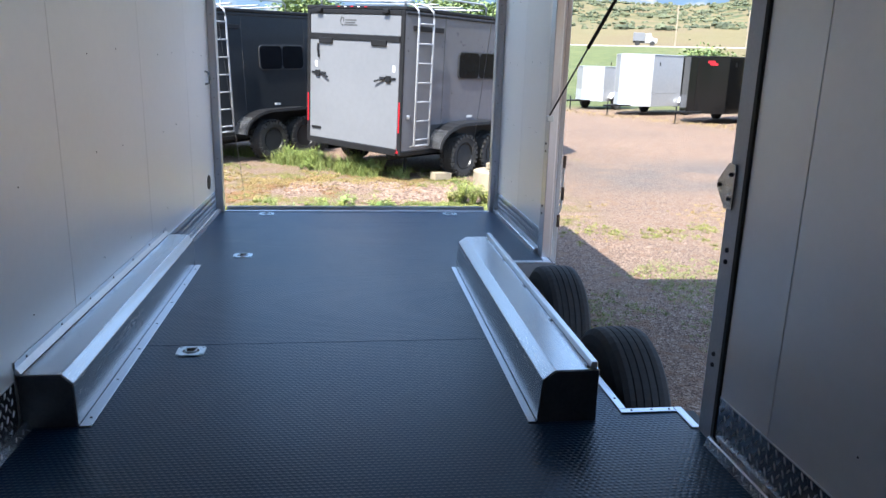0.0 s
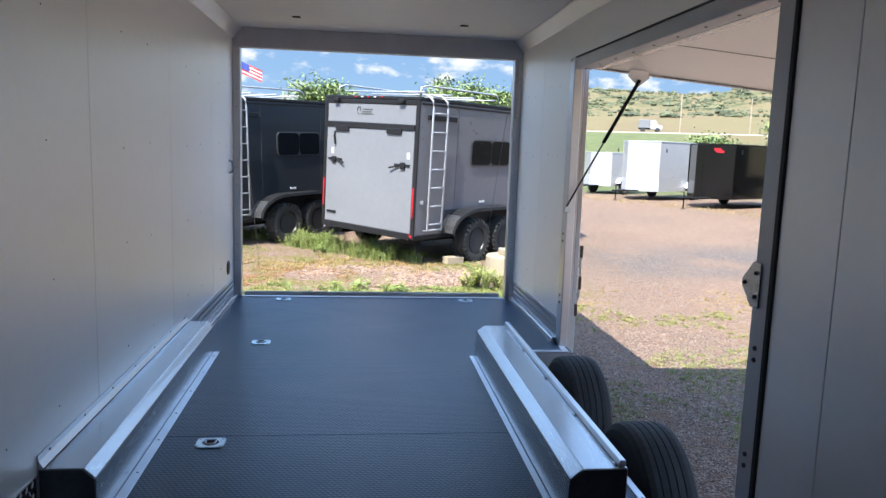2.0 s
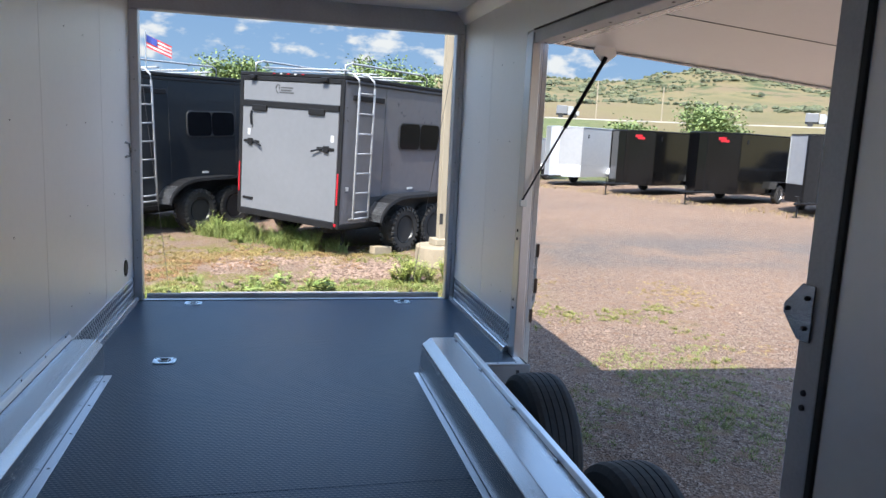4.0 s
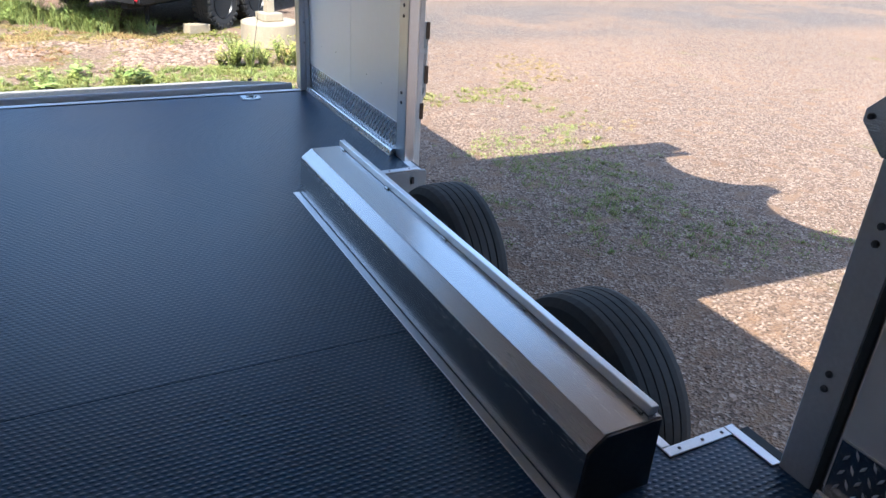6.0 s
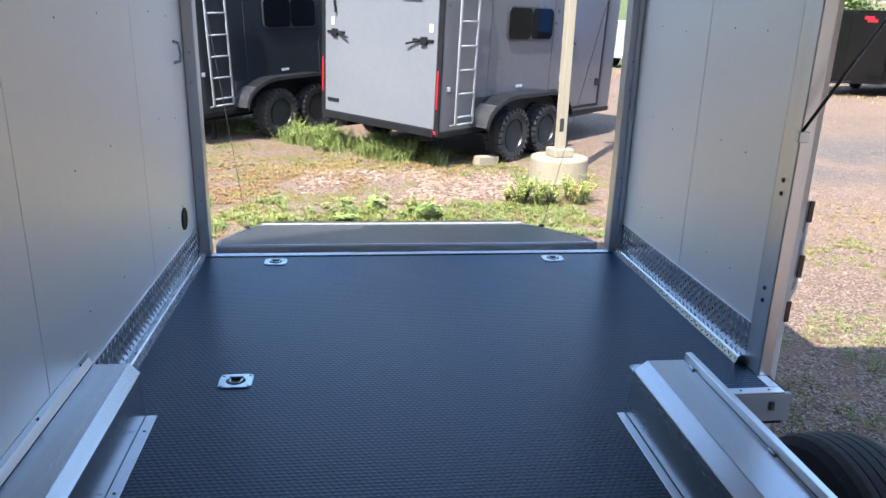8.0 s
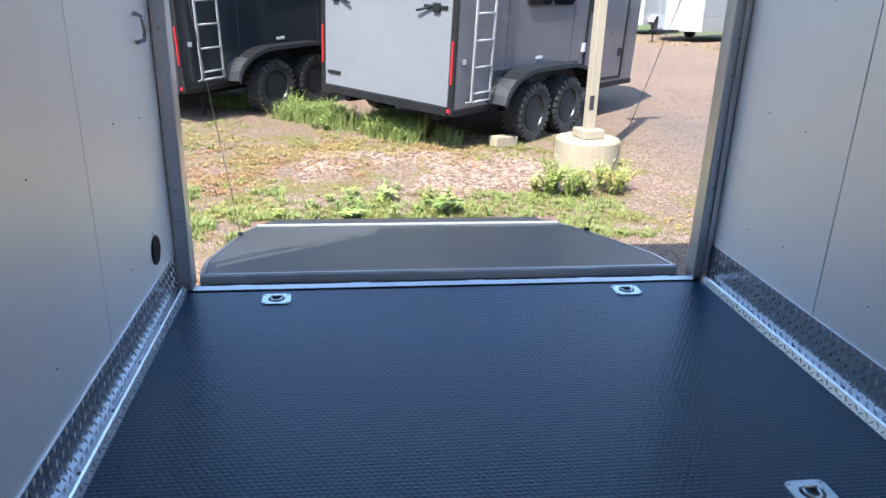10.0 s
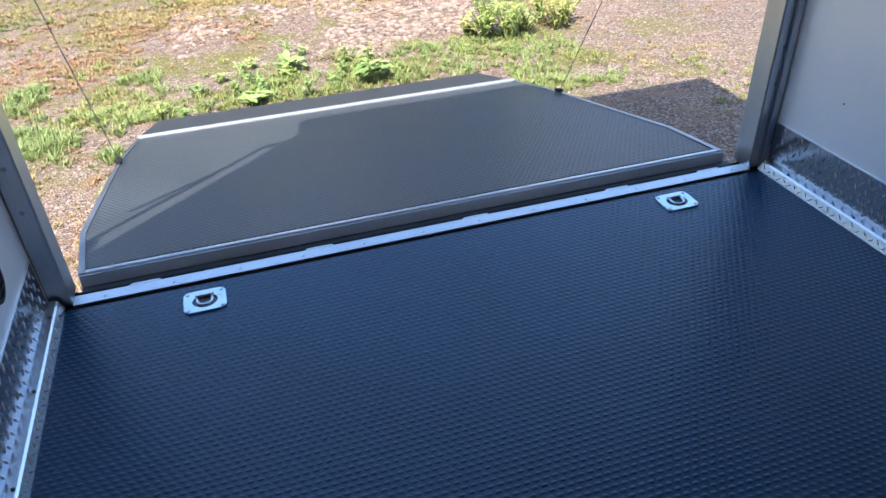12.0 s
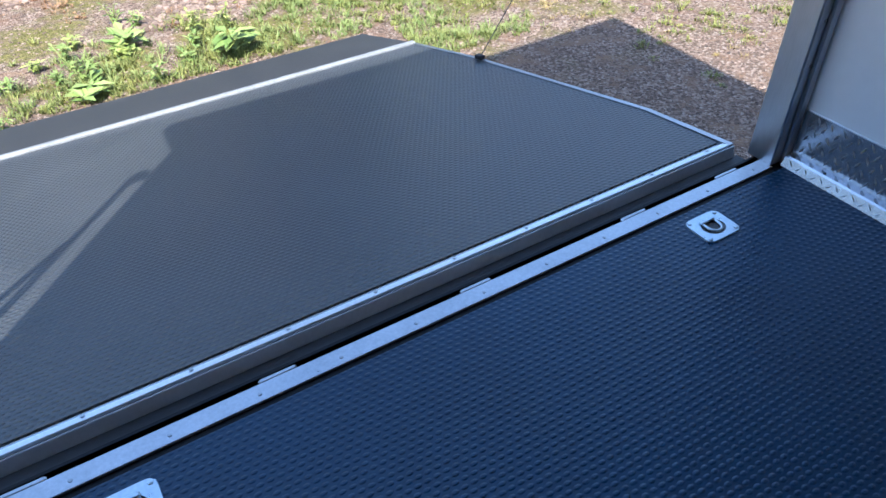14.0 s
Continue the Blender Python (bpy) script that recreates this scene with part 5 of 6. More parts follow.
# ---- V-nose cargo trailers across the yard ----
def build_cargo(label, at, skin, low, length=4.0, half=0.98, z0=-0.22, z1=1.92, band=None, nose=0.75, red=False, vent=True):
    """Local x runs back from the coupler, y to the trailer's right when seen from the front is negative."""
    t = thing("cargo_trailer", label, "trailer", "parked cargo trailers", at=at)
    a, b, e = 1.15, 1.15 + nose, 1.15 + nose + length
    o = [(a, 0.12), (b, half), (e, half), (e, -half), (b, -half), (a, -0.12)]
    part("body", prism(o, z0 + (0.55 if low is not skin else 0), z1 - 0.04, "z", 0.01), skin, t)
    if low is not skin:
        part("lower_panel", prism([(a - 0.004, 0.12), (b, half + 0.004), (b, -half - 0.004), (a - 0.004, -0.12)], z0, z0 + 0.549, "z", 0.004), low, t)
        part("lower_body", prism([(b + 0.002, half), (e, half), (e, -half), (b + 0.002, -half)], z0, z0 + 0.549, "z", 0.004), skin, t)
    part("roof", prism([(x - 0.02 if x < b else x, y * 1.02) for x, y in o], z1 - 0.038, z1, "z", 0.008), M_STEEL if low is not M_FACE else M_FACE, t)
    if band:
        part("nose_cap", prism([(a - 0.03, 0.16), (a + 0.09, 0.27), (a + 0.09, -0.27), (a - 0.03, -0.16)], z0 + 0.01, z1 - 0.041, "z", 0.01), band, t)
        for s in (1, -1):
            part("corner_post", box(b - 0.03, b + 0.03, s * half - 0.012 if s > 0 else -half - 0.012, s * half + 0.012 if s > 0 else -half + 0.012, z0 + 0.56, z1 - 0.05, 0.004), skin, t)
    for s in (1, -1):
        w = part("wheel", moved(lathe([(0.06, -0.03), (0.06, 0.05)], 12), pose(e - 1.7, s * (half + 0.1), GROUND + 0.34)), M_STEEL, t)
        road_wheel(w, pose(e - 1.7, s * (half + 0.12), GROUND + 0.34, 0, 0, 0 if s < 0 else 180), 0.34, 0.2, M_RIM_GREY, False, M_DUSTY)
        k = bmesh.new()
        prism([(e - 2.2, -0.05), (e - 2.05, 0.2), (e - 1.35, 0.2), (e - 1.2, -0.05), (e - 1.23, -0.05), (e - 1.37, 0.18), (e - 2.03, 0.18), (e - 2.17, -0.05)], s * (half + 0.002), s * (half + 0.26), "y", bm=k)
        part("fender", k, M_FACE if low is M_FACE else M_STEEL, t)
    bm = rod([(0.0, 0, GROUND + 0.42), (a + 0.3, 0.35, GROUND + 0.42)], 0.04, 6)
    rod([(0.0, 0, GROUND + 0.42), (a + 0.3, -0.35, GROUND + 0.42)], 0.04, 6, bm)
    part("tongue", bm, M_STEEL, t)
    bm = rod([(0.25, 0, GROUND + 0.02), (0.25, 0, GROUND + 0.62)], 0.025, 8)
    box(0.17, 0.33, -0.08, 0.08, GROUND, GROUND + 0.02, 0.004, bm)
    rod([(0.25, 0, GROUND + 0.62), (0.25, 0.14, GROUND + 0.64)], 0.012, 6, bm)
    part("jack", bm, M_STEEL, t)
    part("safety_lamp", box(a + 0.2, a + 0.24, -0.28, -0.22, z1 - 0.2, z1 - 0.14, 0.004), M_LABEL, t)
    if red:
        face = Matrix.Translation((a, -0.12, 0)) @ Matrix.Rotation(math.atan2(-(half - 0.12), nose), 4, 'Z')
        bm = moved(box(0.36, 0.62, -0.006, -0.002, z1 - 0.27, z1 - 0.17, 0.001), face)
        joined(bm, moved(box(0.44, 0.72, -0.006, -0.002, z1 - 0.34, z1 - 0.25, 0.001), face))
        part("emblem", bm, M_RED, t, "red printed emblem")
    for i in range(1, 4):
        part("seam", box(b + i * length / 4, b + i * length / 4 + 0.004, -half - 0.0015, half + 0.0015, z0 + 0.02, z1 - 0.05), skin, t)
    if vent:
        part("side_lamp", box(b + 0.4, b + 0.48, -half - 0.012, -half - 0.001, 1.5, 1.66, 0.004), M_STEEL, t)


def parked(x, y, deg):
    return Matrix.Translation((x, y, 0)) @ Matrix.Rotation(radians(deg), 4, 'Z')


build_cargo("small white cargo trailer with a bright lower guard", parked(10.35, 35.6, 32), M_WHITE, M_FACE, 2.6, 0.85, -0.2, 1.45, nose=0.45)
build_cargo("white V-nose cargo trailer with a bright metal lower guard", parked(10.7, 31.4, 32), M_WHITE, M_FACE, 4.2, 0.98, -0.2, 1.98, band=M_FACE)
build_cargo("gloss black V-nose cargo trailer with a red nose emblem", parked(11.83, 27.2, 31), M_GLOSS, M_GLOSS, 4.6, 0.98, -0.22, 1.88, band=M_GLOSS, red=True)
build_cargo("gloss black V-nose cargo trailer with a red nose emblem", parked(13.17, 23.9, 29), M_GLOSS, M_GLOSS, 4.6, 0.98, -0.22, 1.88, band=M_GLOSS, red=True)
build_cargo("white V-nose cargo trailer with black lower panels and nose cap", parked(14.6, 20.2, 32), M_WHITE, M_STEEL, 3.6, 0.98, -0.22, 1.88, band=M_STEEL)
build_cargo("blue V-nose cargo trailer with black lower panels and nose cap", parked(16.9, 18.0, 34), M_BLUE, M_STEEL, 3.6, 0.98, -0.22, 1.88, band=M_STEEL)


# ---- pole on its concrete drum ----
dm = thing("concrete_drum", "pale round concrete footing in the weeds", "footing")
part("footing", moved(lathe([(0.35, 0.0), (0.365, 0.02), (0.36, 0.29), (0.345, 0.31), (0.05, 0.315)], 28, axis="z"), pose(2.27, 12.40, GROUND - 0.005)), M_CONCRETE, dm)
pl = thing("utility_pole", "weathered tan square pole bolted to the concrete footing", "pole")
part("post", moved(prism([(-0.052, -0.052), (0.052, -0.052), (0.052, 0.052), (-0.052, 0.052)], 0, 4.6, "z", 0.006), pose(2.27, 12.40, GROUND + 0.31, 0, 0, 14)), M_POLE, pl)
part("base_plate", moved(prism([(-0.13, -0.13), (0.13, -0.13), (0.13, 0.13), (-0.13, 0.13)], 0, 0.10, "z", 0.01), pose(2.27, 12.40, GROUND + 0.31, 0, 0, 14)), M_POLE, pl)
part("hand_hole", moved(box(-0.028, 0.028, -0.004, 0.0, 0, 0.16, 0.001), pose(2.257, 12.346, GROUND + 0.62, 0, 0, 14)), M_BLACK, pl, "dark hand hole")
part("cross_arm", moved(box(-0.3, 0.3, -0.05, 0.05, 0, 0.08, 0.006), pose(2.27, 12.40, GROUND + 4.91, 0, 0, 14)), M_POLE, pl)


def parked_car(x, y, deg, label):
    m = Matrix.Translation((x, y, GROUND)) @ Matrix.Rotation(radians(deg), 4, 'Z')
    t = thing("pickup_truck", label, "pickup", at=m)
    part("body", prism([(0, 0.55), (0.1, 1.1), (1.4, 1.15), (2.0, 1.15), (2.0, 1.15), (5.4, 1.1), (5.5, 0.5)], -0.95, 0.95, "y", 0.03), M_STEEL, t)
    part("cab", prism([(1.5, 1.16), (2.2, 1.85), (3.6, 1.88), (4.0, 1.16)], -0.85, 0.85, "y", 0.04), M_GLASS, t)
    part("roof", prism([(2.15, 1.86), (2.3, 1.93), (3.5, 1.95), (3.65, 1.89)], -0.8, 0.8, "y", 0.02), M_STEEL, t)
    for wx in (1.0, 4.4):
        for s in (-1, 1):
            w = part("wheel", moved(lathe([(0.06, -0.03), (0.06, 0.05)], 12), pose(wx, s * 0.85, 0.39)), M_STEEL, t)
            road_wheel(w, pose(wx, s * 0.85, 0.39, 0, 0, 0 if s < 0 else 180), 0.39, 0.24, M_RIM_GREY, False, M_DUSTY)


parked_car(20.2, 29.5, 40, "dark pickup truck parked behind the cargo trailers")
parked_car(22.4, 24.8, 40, "dark pickup truck parked behind the white trailer")


# ---- weeds, grass and stones ----
def blades(name, count, region, hmin, hmax, material, label, seed, lean=0.5, width=0.006, dens=None):
    rnd = random.Random(seed)
    verts, faces = [], []
    made = 0
    tries = 0
    while made < count and tries < count * 12:
        tries += 1
        x, y = rnd.uniform(region[0], region[1]), rnd.uniform(region[2], region[3])
        if dens and rnd.random() > dens(x, y):
            continue
        made += 1
        h = rnd.uniform(hmin, hmax)
        a = rnd.uniform(0, 6.283)
        dx, dy = math.cos(a), math.sin(a)
        w = width * rnd.uniform(0.6, 1.4)
        k = lean * rnd.uniform(0.2, 1.0) * h
        i = len(verts)
        z = height(x, y) - 0.005
        verts += [(x - dy * w, y + dx * w, z), (x + dy * w, y - dx * w, z),
                  (x + dx * k * 0.35 + dy * w * 0.8, y + dy * k * 0.35 - dx * w * 0.8, z + h * 0.55), (x + dx * k * 0.35 - dy * w * 0.8, y + dy * k * 0.35 + dx * w * 0.8, z + h * 0.55),
                  (x + dx * k, y + dy * k, z + h)]
        faces += [(i, i + 1, i + 2, i + 3), (i + 3, i + 2, i + 4)]
    stuff(name, verts, faces, material, label, "grass")


def patchy(scale, cut, seed, soft=0.12):
    def f(x, y):
        v = noise.noise((x * scale, y * scale, seed)) * 0.6 + noise.noise((x * scale * 2.7, y * scale * 2.7, seed + 4)) * 0.4
        return max(0.0, min(1.0, (v - cut) / soft))
    return f


def under(x, y):
    """True where the ramp lies."""
    return 7.5 < y < 10.45 and -1.2 < x < 1.38


def tufts(name, count, region, radius, hmin, hmax, material, label, seed, dens=None, each=26, width=0.0022):
    """Low tufts: thin bent blades that spread from many small crowns."""
    rnd = random.Random(seed)
    verts, faces = [], []
    made = tries = 0
    while made < count and tries < count * 14:
        tries += 1
        cx, cy = rnd.uniform(region[0], region[1]), rnd.uniform(region[2], region[3])
        if under(cx, cy) or (dens and rnd.random() > dens(cx, cy)):
            continue
        made += 1
        size = rnd.uniform(0.45, 1.25)
        for q in range(int(each * rnd.uniform(0.5, 1.4))):
            a, d = rnd.uniform(0, 6.283), radius * size * rnd.random() ** 0.7
            x, y = cx + d * 0.6 * math.cos(a), cy + d * 0.6 * math.sin(a)
            if under(x, y):
                continue
            b = a + rnd.gauss(0, 0.7)
            h = rnd.uniform(hmin, hmax) * size * (1.15 - 0.5 * d / (radius * size))
            k = h * rnd.uniform(0.2, 1.3)
            dx, dy = math.cos(b), math.sin(b)
            w = width * rnd.uniform(0.6, 1.5)
            z = height(x, y) - 0.004
            i = len(verts)
            mx, my, mz = x + dx * k * 0.35, y + dy * k * 0.35, z + h * 0.62
            verts += [(x - dy * w, y + dx * w, z), (x + dy * w, y - dx * w, z), (mx + dy * w * 0.9, my - dx * w * 0.9, mz), (mx - dy * w * 0.9, my + dx * w * 0.9, mz), (x + dx * k, y + dy * k, z + h)]
            faces += [(i, i + 1, i + 2, i + 3), (i + 3, i + 2, i + 4)]
    stuff(name, verts, faces, material, label, "grass")


def near_line(f, soft):
    """Density that falls off with the distance given by f."""
    return lambda x, y: max(0.0, 1.0 - abs(f(x, y)) / soft)


def both(f, g):
    return lambda x, y: f(x, y) * g(x, y)


# green strip past the flap, thickest beside its two corners
tufts("grass", 170, (-1.2, 0.9, 10.45, 11.2), 0.06, 0.02, 0.08, M_WEED, "fresh green grass between the weeds past the flap", 43, patchy(1.6, -0.1, 31, 0.25))
tufts("grass", 750, (-2.3, 1.1, 10.2, 11.5), 0.06, 0.012, 0.05, M_GRASS, "low green grass tufts beyond the ramp", 1, both(patchy(1.3, -0.02, 1, 0.25), near_line(lambda x, y: y - 10.85, 0.6)))
tufts("grass", 420, (-2.0, -1.0, 9.4, 11.4), 0.07, 0.02, 0.075, M_WEED, "fresh green grass by the ramp corner", 41, patchy(1.5, 0.02, 1, 0.2))
tufts("grass", 420, (0.9, 2.1, 9.9, 11.2), 0.06, 0.015, 0.06, M_WEED, "fresh green grass by the ramp flap", 42, patchy(1.2, -0.2, 8, 0.25))
tufts("grass", 260, (1.2, 2.2, 9.9, 11.3), 0.06, 0.012, 0.05, M_GRASS, "green grass by the ramp flap", 6, patchy(1.2, -0.15, 18, 0.3))
tufts("grass", 700, (-3.4, -1.12, 7.6, 12.4), 0.06, 0.012, 0.05, M_GRASS, "green grass beside the ramp", 4, patchy(1.5, 0.08, 4, 0.25))
tufts("dry_grass", 900, (-3.4, -1.12, 7.6, 12.6), 0.05, 0.010, 0.04, M_DRY, "dry grass beside the ramp", 5, patchy(1.1, 0.0, 6, 0.3))
tufts("dry_grass", 900, (-3.4, -1.12, 7.8, 12.8), 0.05, 0.008, 0.032, M_RUST, "rusty low weeds in the gravel beside the ramp", 51, patchy(1.3, 0.05, 26, 0.25))
tufts("dry_grass", 1500, (-4.0, 2.6, 12.3, 14.4), 0.06, 0.012, 0.05, M_DRY, "dry yellow grass before the parked trailers", 3, both(patchy(0.9, -0.15, 3, 0.35), near_line(lambda x, y: y - 13.2, 1.0)))
tufts("dry_grass", 1300, (-3.8, 2.6, 11.2, 13.6), 0.05, 0.010, 0.035, M_RUST, "rusty low weeds in the gravel", 52, patchy(0.9, 0.02, 28, 0.3))
tufts("grass", 600, (-3.6, 2.0, 12.5, 14.8), 0.06, 0.015, 0.06, M_GRASS, "green grass before the parked trailers", 2, patchy(1.0, 0.0, 2, 0.3))
blades("grass", 9000, (-2.6, 1.0, 13.3, 16.0), 0.05, 0.27, M_WEED, "tall green weeds along the parked trailers", 12, 1.0, 0.004, lambda x, y: max(0.0, 1.0 - abs(y - (14.15 - 0.85 * x)) / 0.55) * patchy(1.6, -0.12, 40, 0.3)(x, y) * (0.3 if x < -1.6 or x > 0.45 else 1.0))
blades("dry_grass", 1600, (9.5, 20.0, 16.5, 36.0), 0.02, 0.12, M_DRY, "dry grass along the row of parked cargo trailers", 13, 0.8, 0.009, lambda x, y: max(0.0, 1.0 - abs((x - 11.2) - (31.0 - y) * 0.42) / 1.6))
# sparse growth in the gravel beside the trailer
tufts("grass", 1100, (1.45, 4.2, 5.3, 8.2), 0.07, 0.006, 0.028, M_WEED, "low grass in the gravel beside the trailer", 7, patchy(0.8, -0.05, 10, 0.35), 22)
tufts("dry_grass", 260, (2.2, 5.5, 7.4, 11.5), 0.06, 0.008, 0.03, M_DRY, "dry grass in the sunny gravel", 8, patchy(0.7, 0.1, 12, 0.4))
tufts("grass", 260, (2.4, 4.6, 7.6, 10.5), 0.06, 0.010, 0.04, M_GRASS, "green grass in the sunny gravel", 9, patchy(0.9, 0.15, 14, 0.3))


def leafy_weed(x, y, h, spread, seed, material, leaves=60, size=0.05, broad=0.17):
    rnd = random.Random(seed)
    t = thing("weed", "leafy green roadside weed growing in the gravel", "weed", "weeds beyond the ramp", at=pose(x, y, height(x, y) - 0.01))
    bm = bmesh.new()
    verts, faces = [], []
    for s in range(max(4, leaves // 8)):
        a = rnd.uniform(0, 6.283)
        d = spread * rnd.uniform(0.2, 1.0)
        top = Vector((d * math.cos(a), d * math.sin(a), h * rnd.uniform(0.55, 1.0)))
        rod([(top.x * 0.08, top.y * 0.08, 0), top * 0.5 + Vector((0, 0, h * 0.12)), top], [0.005, 0.004, 0.002], 5, bm)
        for q in range(9):
            f = rnd.uniform(0.2, 1.0)
            p = Vector((top.x * f, top.y * f, top.z * f + 0.12 * h * math.sin(f * 3.1)))
            b = rnd.uniform(0, 6.283)
            ln = size * rnd.uniform(0.7, 1.5)
            d1 = Vector((math.cos(b), math.sin(b), rnd.uniform(-0.1, 0.7))).normalized()
            d2 = d1.cross(Vector((0, 0, 1))).normalized() * ln * broad
            i = len(verts)
            verts += [p, p + d1 * ln * 0.5 + d2, p + d1 * ln + Vector((0, 0, -ln * 0.15)), p + d1 * ln * 0.5 - d2]
            faces += [(i, i + 1, i + 2), (i, i + 2, i + 3)]
    tagged(part("stem", bm, M_WEED, t), kind="stuff")
    me = bpy.data.meshes.new("foliage")
    me.from_pydata([tuple(v) for v in verts], [], faces)
    me.materials.append(material)
    c = new("foliage", me)
    c.parent = t
    tagged(c, kind="stuff")


rw = random.Random(21)
for i in range(20):
    leafy_weed(-0.95 + 1.6 * (i + rw.random()) / 20 + rw.gauss(0, 0.06), 10.82 + rw.gauss(0.0, 0.24), rw.uniform(0.06, 0.17), 0.06, 100 + i, M_LEAF if i % 3 else M_LIME_LEAF, 22, 0.042)
for i in range(80):
    leafy_weed(*(lambda f: (-1.7 + 2.3 * f + rw.gauss(0, 0.2), 15.6 - 1.9 * f + rw.gauss(0, 0.2)))(0.28 + 0.72 * rw.random()), rw.uniform(0.15, 0.42), 0.2, 140 + i, M_LEAF, 60, 0.045)
for x, y, h, sp, mat, leaves in ((1.50, 11.15, 0.28, 0.20, M_LIME_LEAF, 150), (1.68, 11.05, 0.32, 0.22, M_LIME_LEAF, 160), (1.60, 11.30, 0.38, 0.20, M_LEAF, 150), (1.86, 11.15, 0.28, 0.18, M_LIME_LEAF, 120), (1.40, 11.25, 0.18, 0.15, M_YELLOW_LEAF, 80), (2.14, 11.15, 0.30, 0.18, M_YELLOW_LEAF, 120), (2.28, 11.28, 0.33, 0.18, M_YELLOW_LEAF, 110), (2.10, 11.38, 0.34, 0.12, M_LIME_LEAF, 80)):
    leafy_weed(x, y, h, sp, int(x * 1000 + y), mat, int(leaves * 1.5), 0.045)
# low broad-leaved plants close to the flap
for x, y, h, sp, mat in ((-0.36, 10.5, 0.09, 0.15, M_LEAF), (0.48, 10.56, 0.2, 0.09, M_LEAF), (-0.08, 11.05, 0.1, 0.1, M_LEAF)):
    leafy_weed(x, y, h, sp, int(x * 1000 + y * 10 + 900), mat, 20, 0.10, 0.22)


def stones(name, count, region, smin, smax, seed, label, dens=None):
    rnd = random.Random(seed)
    verts, faces = [], []
    made = 0
    tries = 0
    while made < count and tries < count * 10:
        tries += 1
        x, y = rnd.uniform(region[0], region[1]), rnd.uniform(region[2], region[3])
        if under(x, y) or (dens and rnd.random() > dens(x, y)):
            continue
        made += 1
        s = smin + (smax - smin) * rnd.random() ** 2.5
        zg = height(x, y)
        a0 = rnd.uniform(0, 6.283)
        i = len(verts)
        for f, h in ((1.0, 0.0), (0.8, 0.55)):
            for j in range(5):
                a = a0 + j * 1.2566
                w = s * f * rnd.uniform(0.75, 1.15)
                verts.append((x + w * math.cos(a), y + w * math.sin(a) * 0.85, zg - 0.002 + s * h * rnd.uniform(0.7, 1.2)))
        for j in range(5):
            k = (j + 1) % 5
            faces.append((i + j, i + k, i + 5 + k, i + 5 + j))
        faces.append((i + 5, i + 6, i + 7, i + 8, i + 9))
    stuff(name, verts, faces, M_PEBBLE, label, "gravel")


stones("gravel", 34000, (-3.0, 3.2, 7.8, 13.2), 0.004, 0.013, 31, "loose reddish and grey stones beyond the ramp")
stones("gravel", 11000, (1.35, 8.0, 2.6, 14.0), 0.003, 0.009, 32, "loose stones beside the trailer", dens=lambda x, y: max(0.0, min(1.0, 1.6 - math.hypot(x - 1.4, y - 6.0) / 4.5)))
stones("gravel", 260, (1.6, 6.0, 3.0, 10.0), 0.012, 0.026, 34, "scattered larger pale stones beside the trailer")
stones("gravel", 5200, (-0.9, 1.9, 11.2, 13.0), 0.012, 0.035, 33, "pale coarse stones between the weeds", dens=patchy(0.8, -0.1, 20))
tagged(part("concrete_block", moved(box(-0.17, 0.17, -0.08, 0.08, 0, 0.13, 0.012), pose(1.52, 13.40, GROUND - 0.01, 0, 3, 28)), M_CONCRETE), "pale concrete block lying by the parked trailer wheel", "block")
for x, y, s, lab in ((2.25, 11.35, 0.09, "grey rock lying in the weeds"),):
    k = bmesh.new()
    bmesh.ops.create_icosphere(k, subdivisions=2, radius=1.0)
    for v in k.verts:
        f = 1 + 0.35 * noise.noise(v.co * 1.3 + Vector((x, y, 0)))
        v.co = Vector((v.co.x * s * f, v.co.y * s * 0.7 * f, max(-0.3, v.co.z) * s * 0.75 * f))
    moved(k, pose(x, y, GROUND + s * 0.15))
    tagged(part("rock", k, M_CONCRETE), lab, "rock")

# ---- flag and far vehicles ----
fx, fy = -9.75, 61.0
fp = thing("flag_pole", "distant pole flying a striped red, white and blue flag", "flag")
part("pole", rod([(fx, fy, GROUND), (fx, fy, 8.0)], 0.05), M_TRIM, fp)
for i in range(7):
    k = bmesh.new()
    z = 7.75 - i * 0.13
    row = []
    for j in range(9):
        x = fx + 0.06 + j * 0.22
        w = 0.12 * math.sin(j * 0.9)
        row.append((k.verts.new((x, fy + w, z - j * 0.09)), k.verts.new((x, fy + w, z - 0.128 - j * 0.09))))
    for p, q in zip(row, row[1:]):
        k.faces.new((p[0], q[0], q[1], p[1]))
    part("stripe", k, M_STRIPE_RED if i % 2 == 0 else M_LABEL, fp)
k = bmesh.new()
row = []
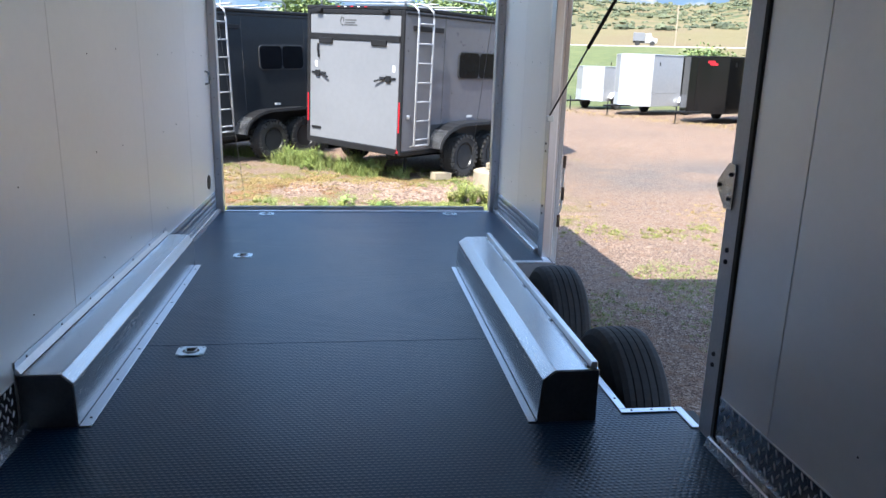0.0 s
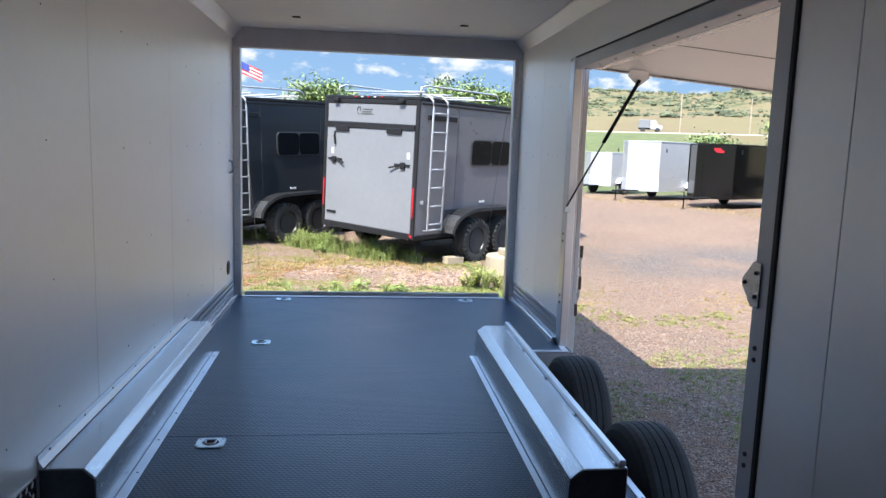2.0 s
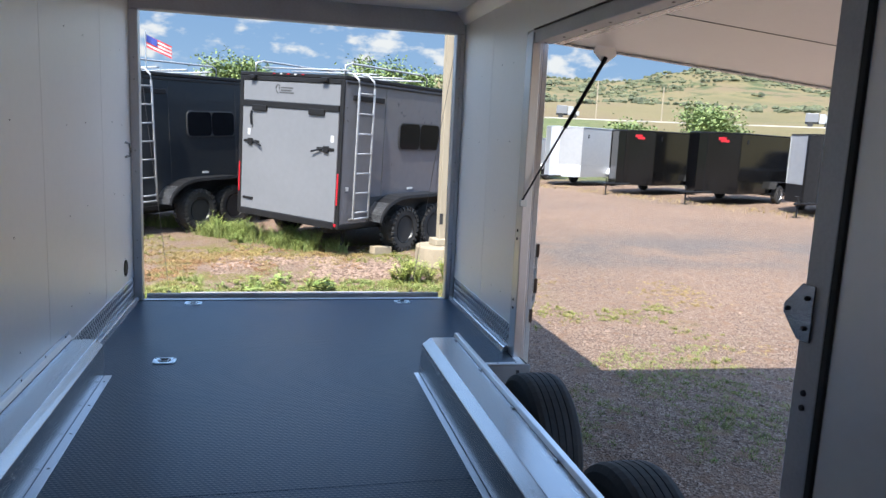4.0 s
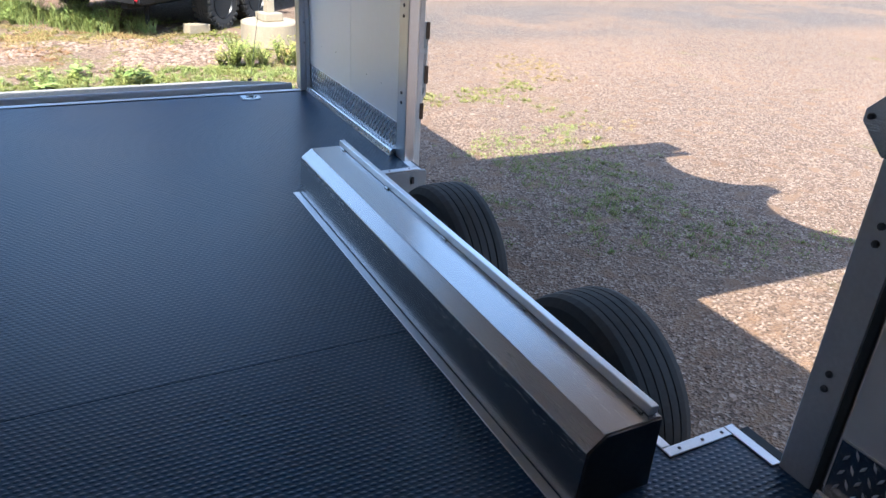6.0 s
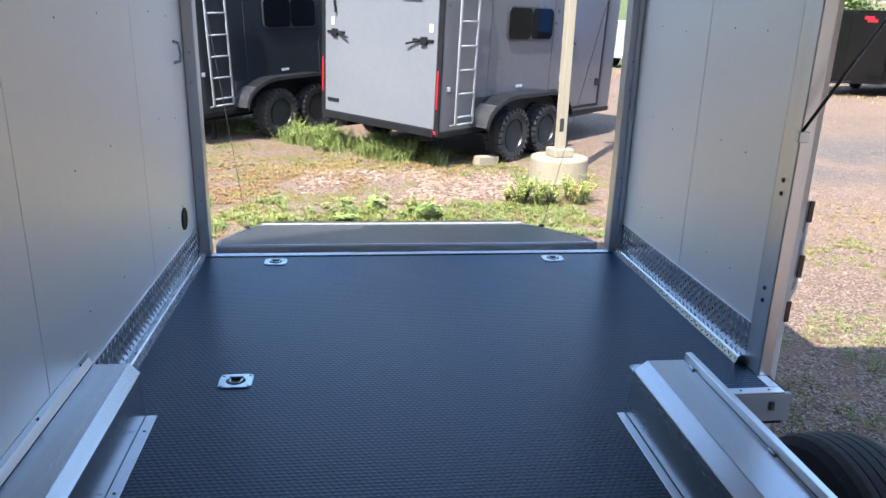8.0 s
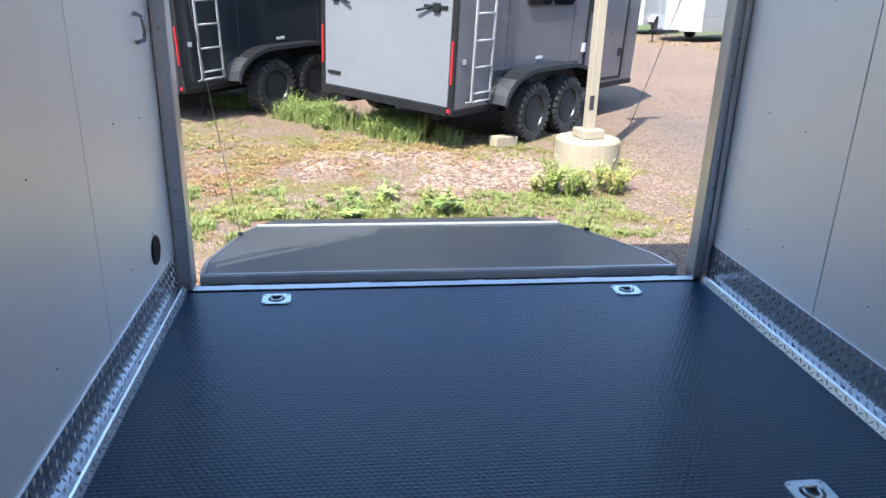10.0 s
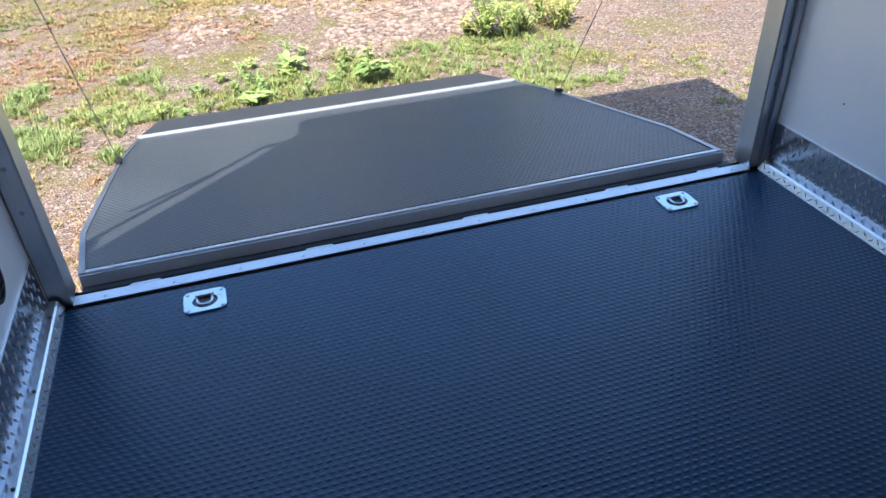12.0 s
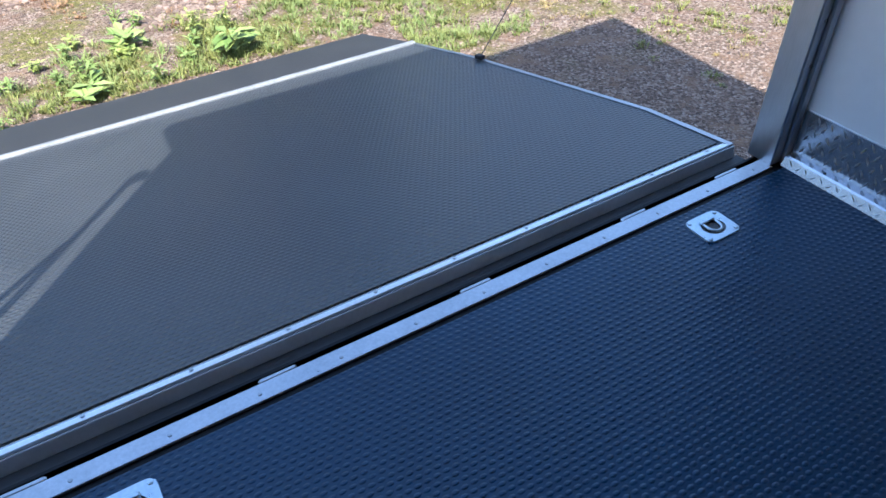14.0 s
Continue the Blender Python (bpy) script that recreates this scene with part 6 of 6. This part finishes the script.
for j in range(5):
    x = fx + 0.06 + j * 0.19
    w = 0.12 * math.sin(j * 0.9) - 0.03
    row.append((k.verts.new((x, fy + w, 7.76 - j * 0.085)), k.verts.new((x, fy + w, 7.25 - j * 0.085))))
for p, q in zip(row, row[1:]):
    k.faces.new((p[0], q[0], q[1], p[1]))
part("canton", k, M_STRIPE_BLUE, fp)


def far_vehicle(az, r, length, h, paint, label, cab=None):
    a = radians(az)
    x, y = r * math.sin(a), r * math.cos(a)
    m = Matrix.Translation((x, y, height(x, y) + 0.35)) @ Matrix.Rotation(-a, 4, 'Z')
    t = thing("truck", label, "truck", at=m)
    part("box_body", box(-length / 2, length / 2, -1.1, 1.1, 0.9, h, 0.06), paint, t)
    part("cab", prism([(length / 2 + 0.1, 0.6), (length / 2 + 2.4, 0.6), (length / 2 + 2.4, 1.4), (length / 2 + 1.5, 1.6), (length / 2 + 1.1, 2.4), (length / 2 + 0.1, 2.4)], -1.0, 1.0, "y", 0.05), cab or paint, t)
    part("chassis", box(-length / 2, length / 2 + 1.0, -0.9, 0.9, 0.6, 0.9), M_STEEL, t)
    for x in (-length / 2 + 0.9, length / 2 + 1.5):
        for s in (1, -1):
            part("wheel", moved(lathe([(0.46, -0.12), (0.48, 0), (0.46, 0.12)], 16), pose(x, s * 0.95, 0.46)), M_TYRE, t)


far_vehicle(39.0, 153, 2.2, 2.5, M_LIGHTGREY, "pale box truck on the far highway", M_WHITE)
far_vehicle(43.9, 156, 7.0, 2.2, M_LIGHTGREY, "white semi-trailer truck on the far highway")
far_vehicle(21.6, 153, 2.2, 2.5, M_LIGHTGREY, "pale box truck on the far highway", M_WHITE)
for az, r, h in ((41.0, 100, 9.0), (40.4, 170, 10.0), (24.2, 170, 9.0), (29.0, 175, 8.0)):
    x, y = r * math.sin(radians(az)), r * math.cos(radians(az))
    t = thing("utility_pole", "distant wooden utility pole in the field", "pole", "distant utility poles")
    part("post", rod([(x, y, height(x, y) - 0.5), (x, y, height(x, y) + h)], 0.22 if r == 100 else 0.15), M_POLE, t)
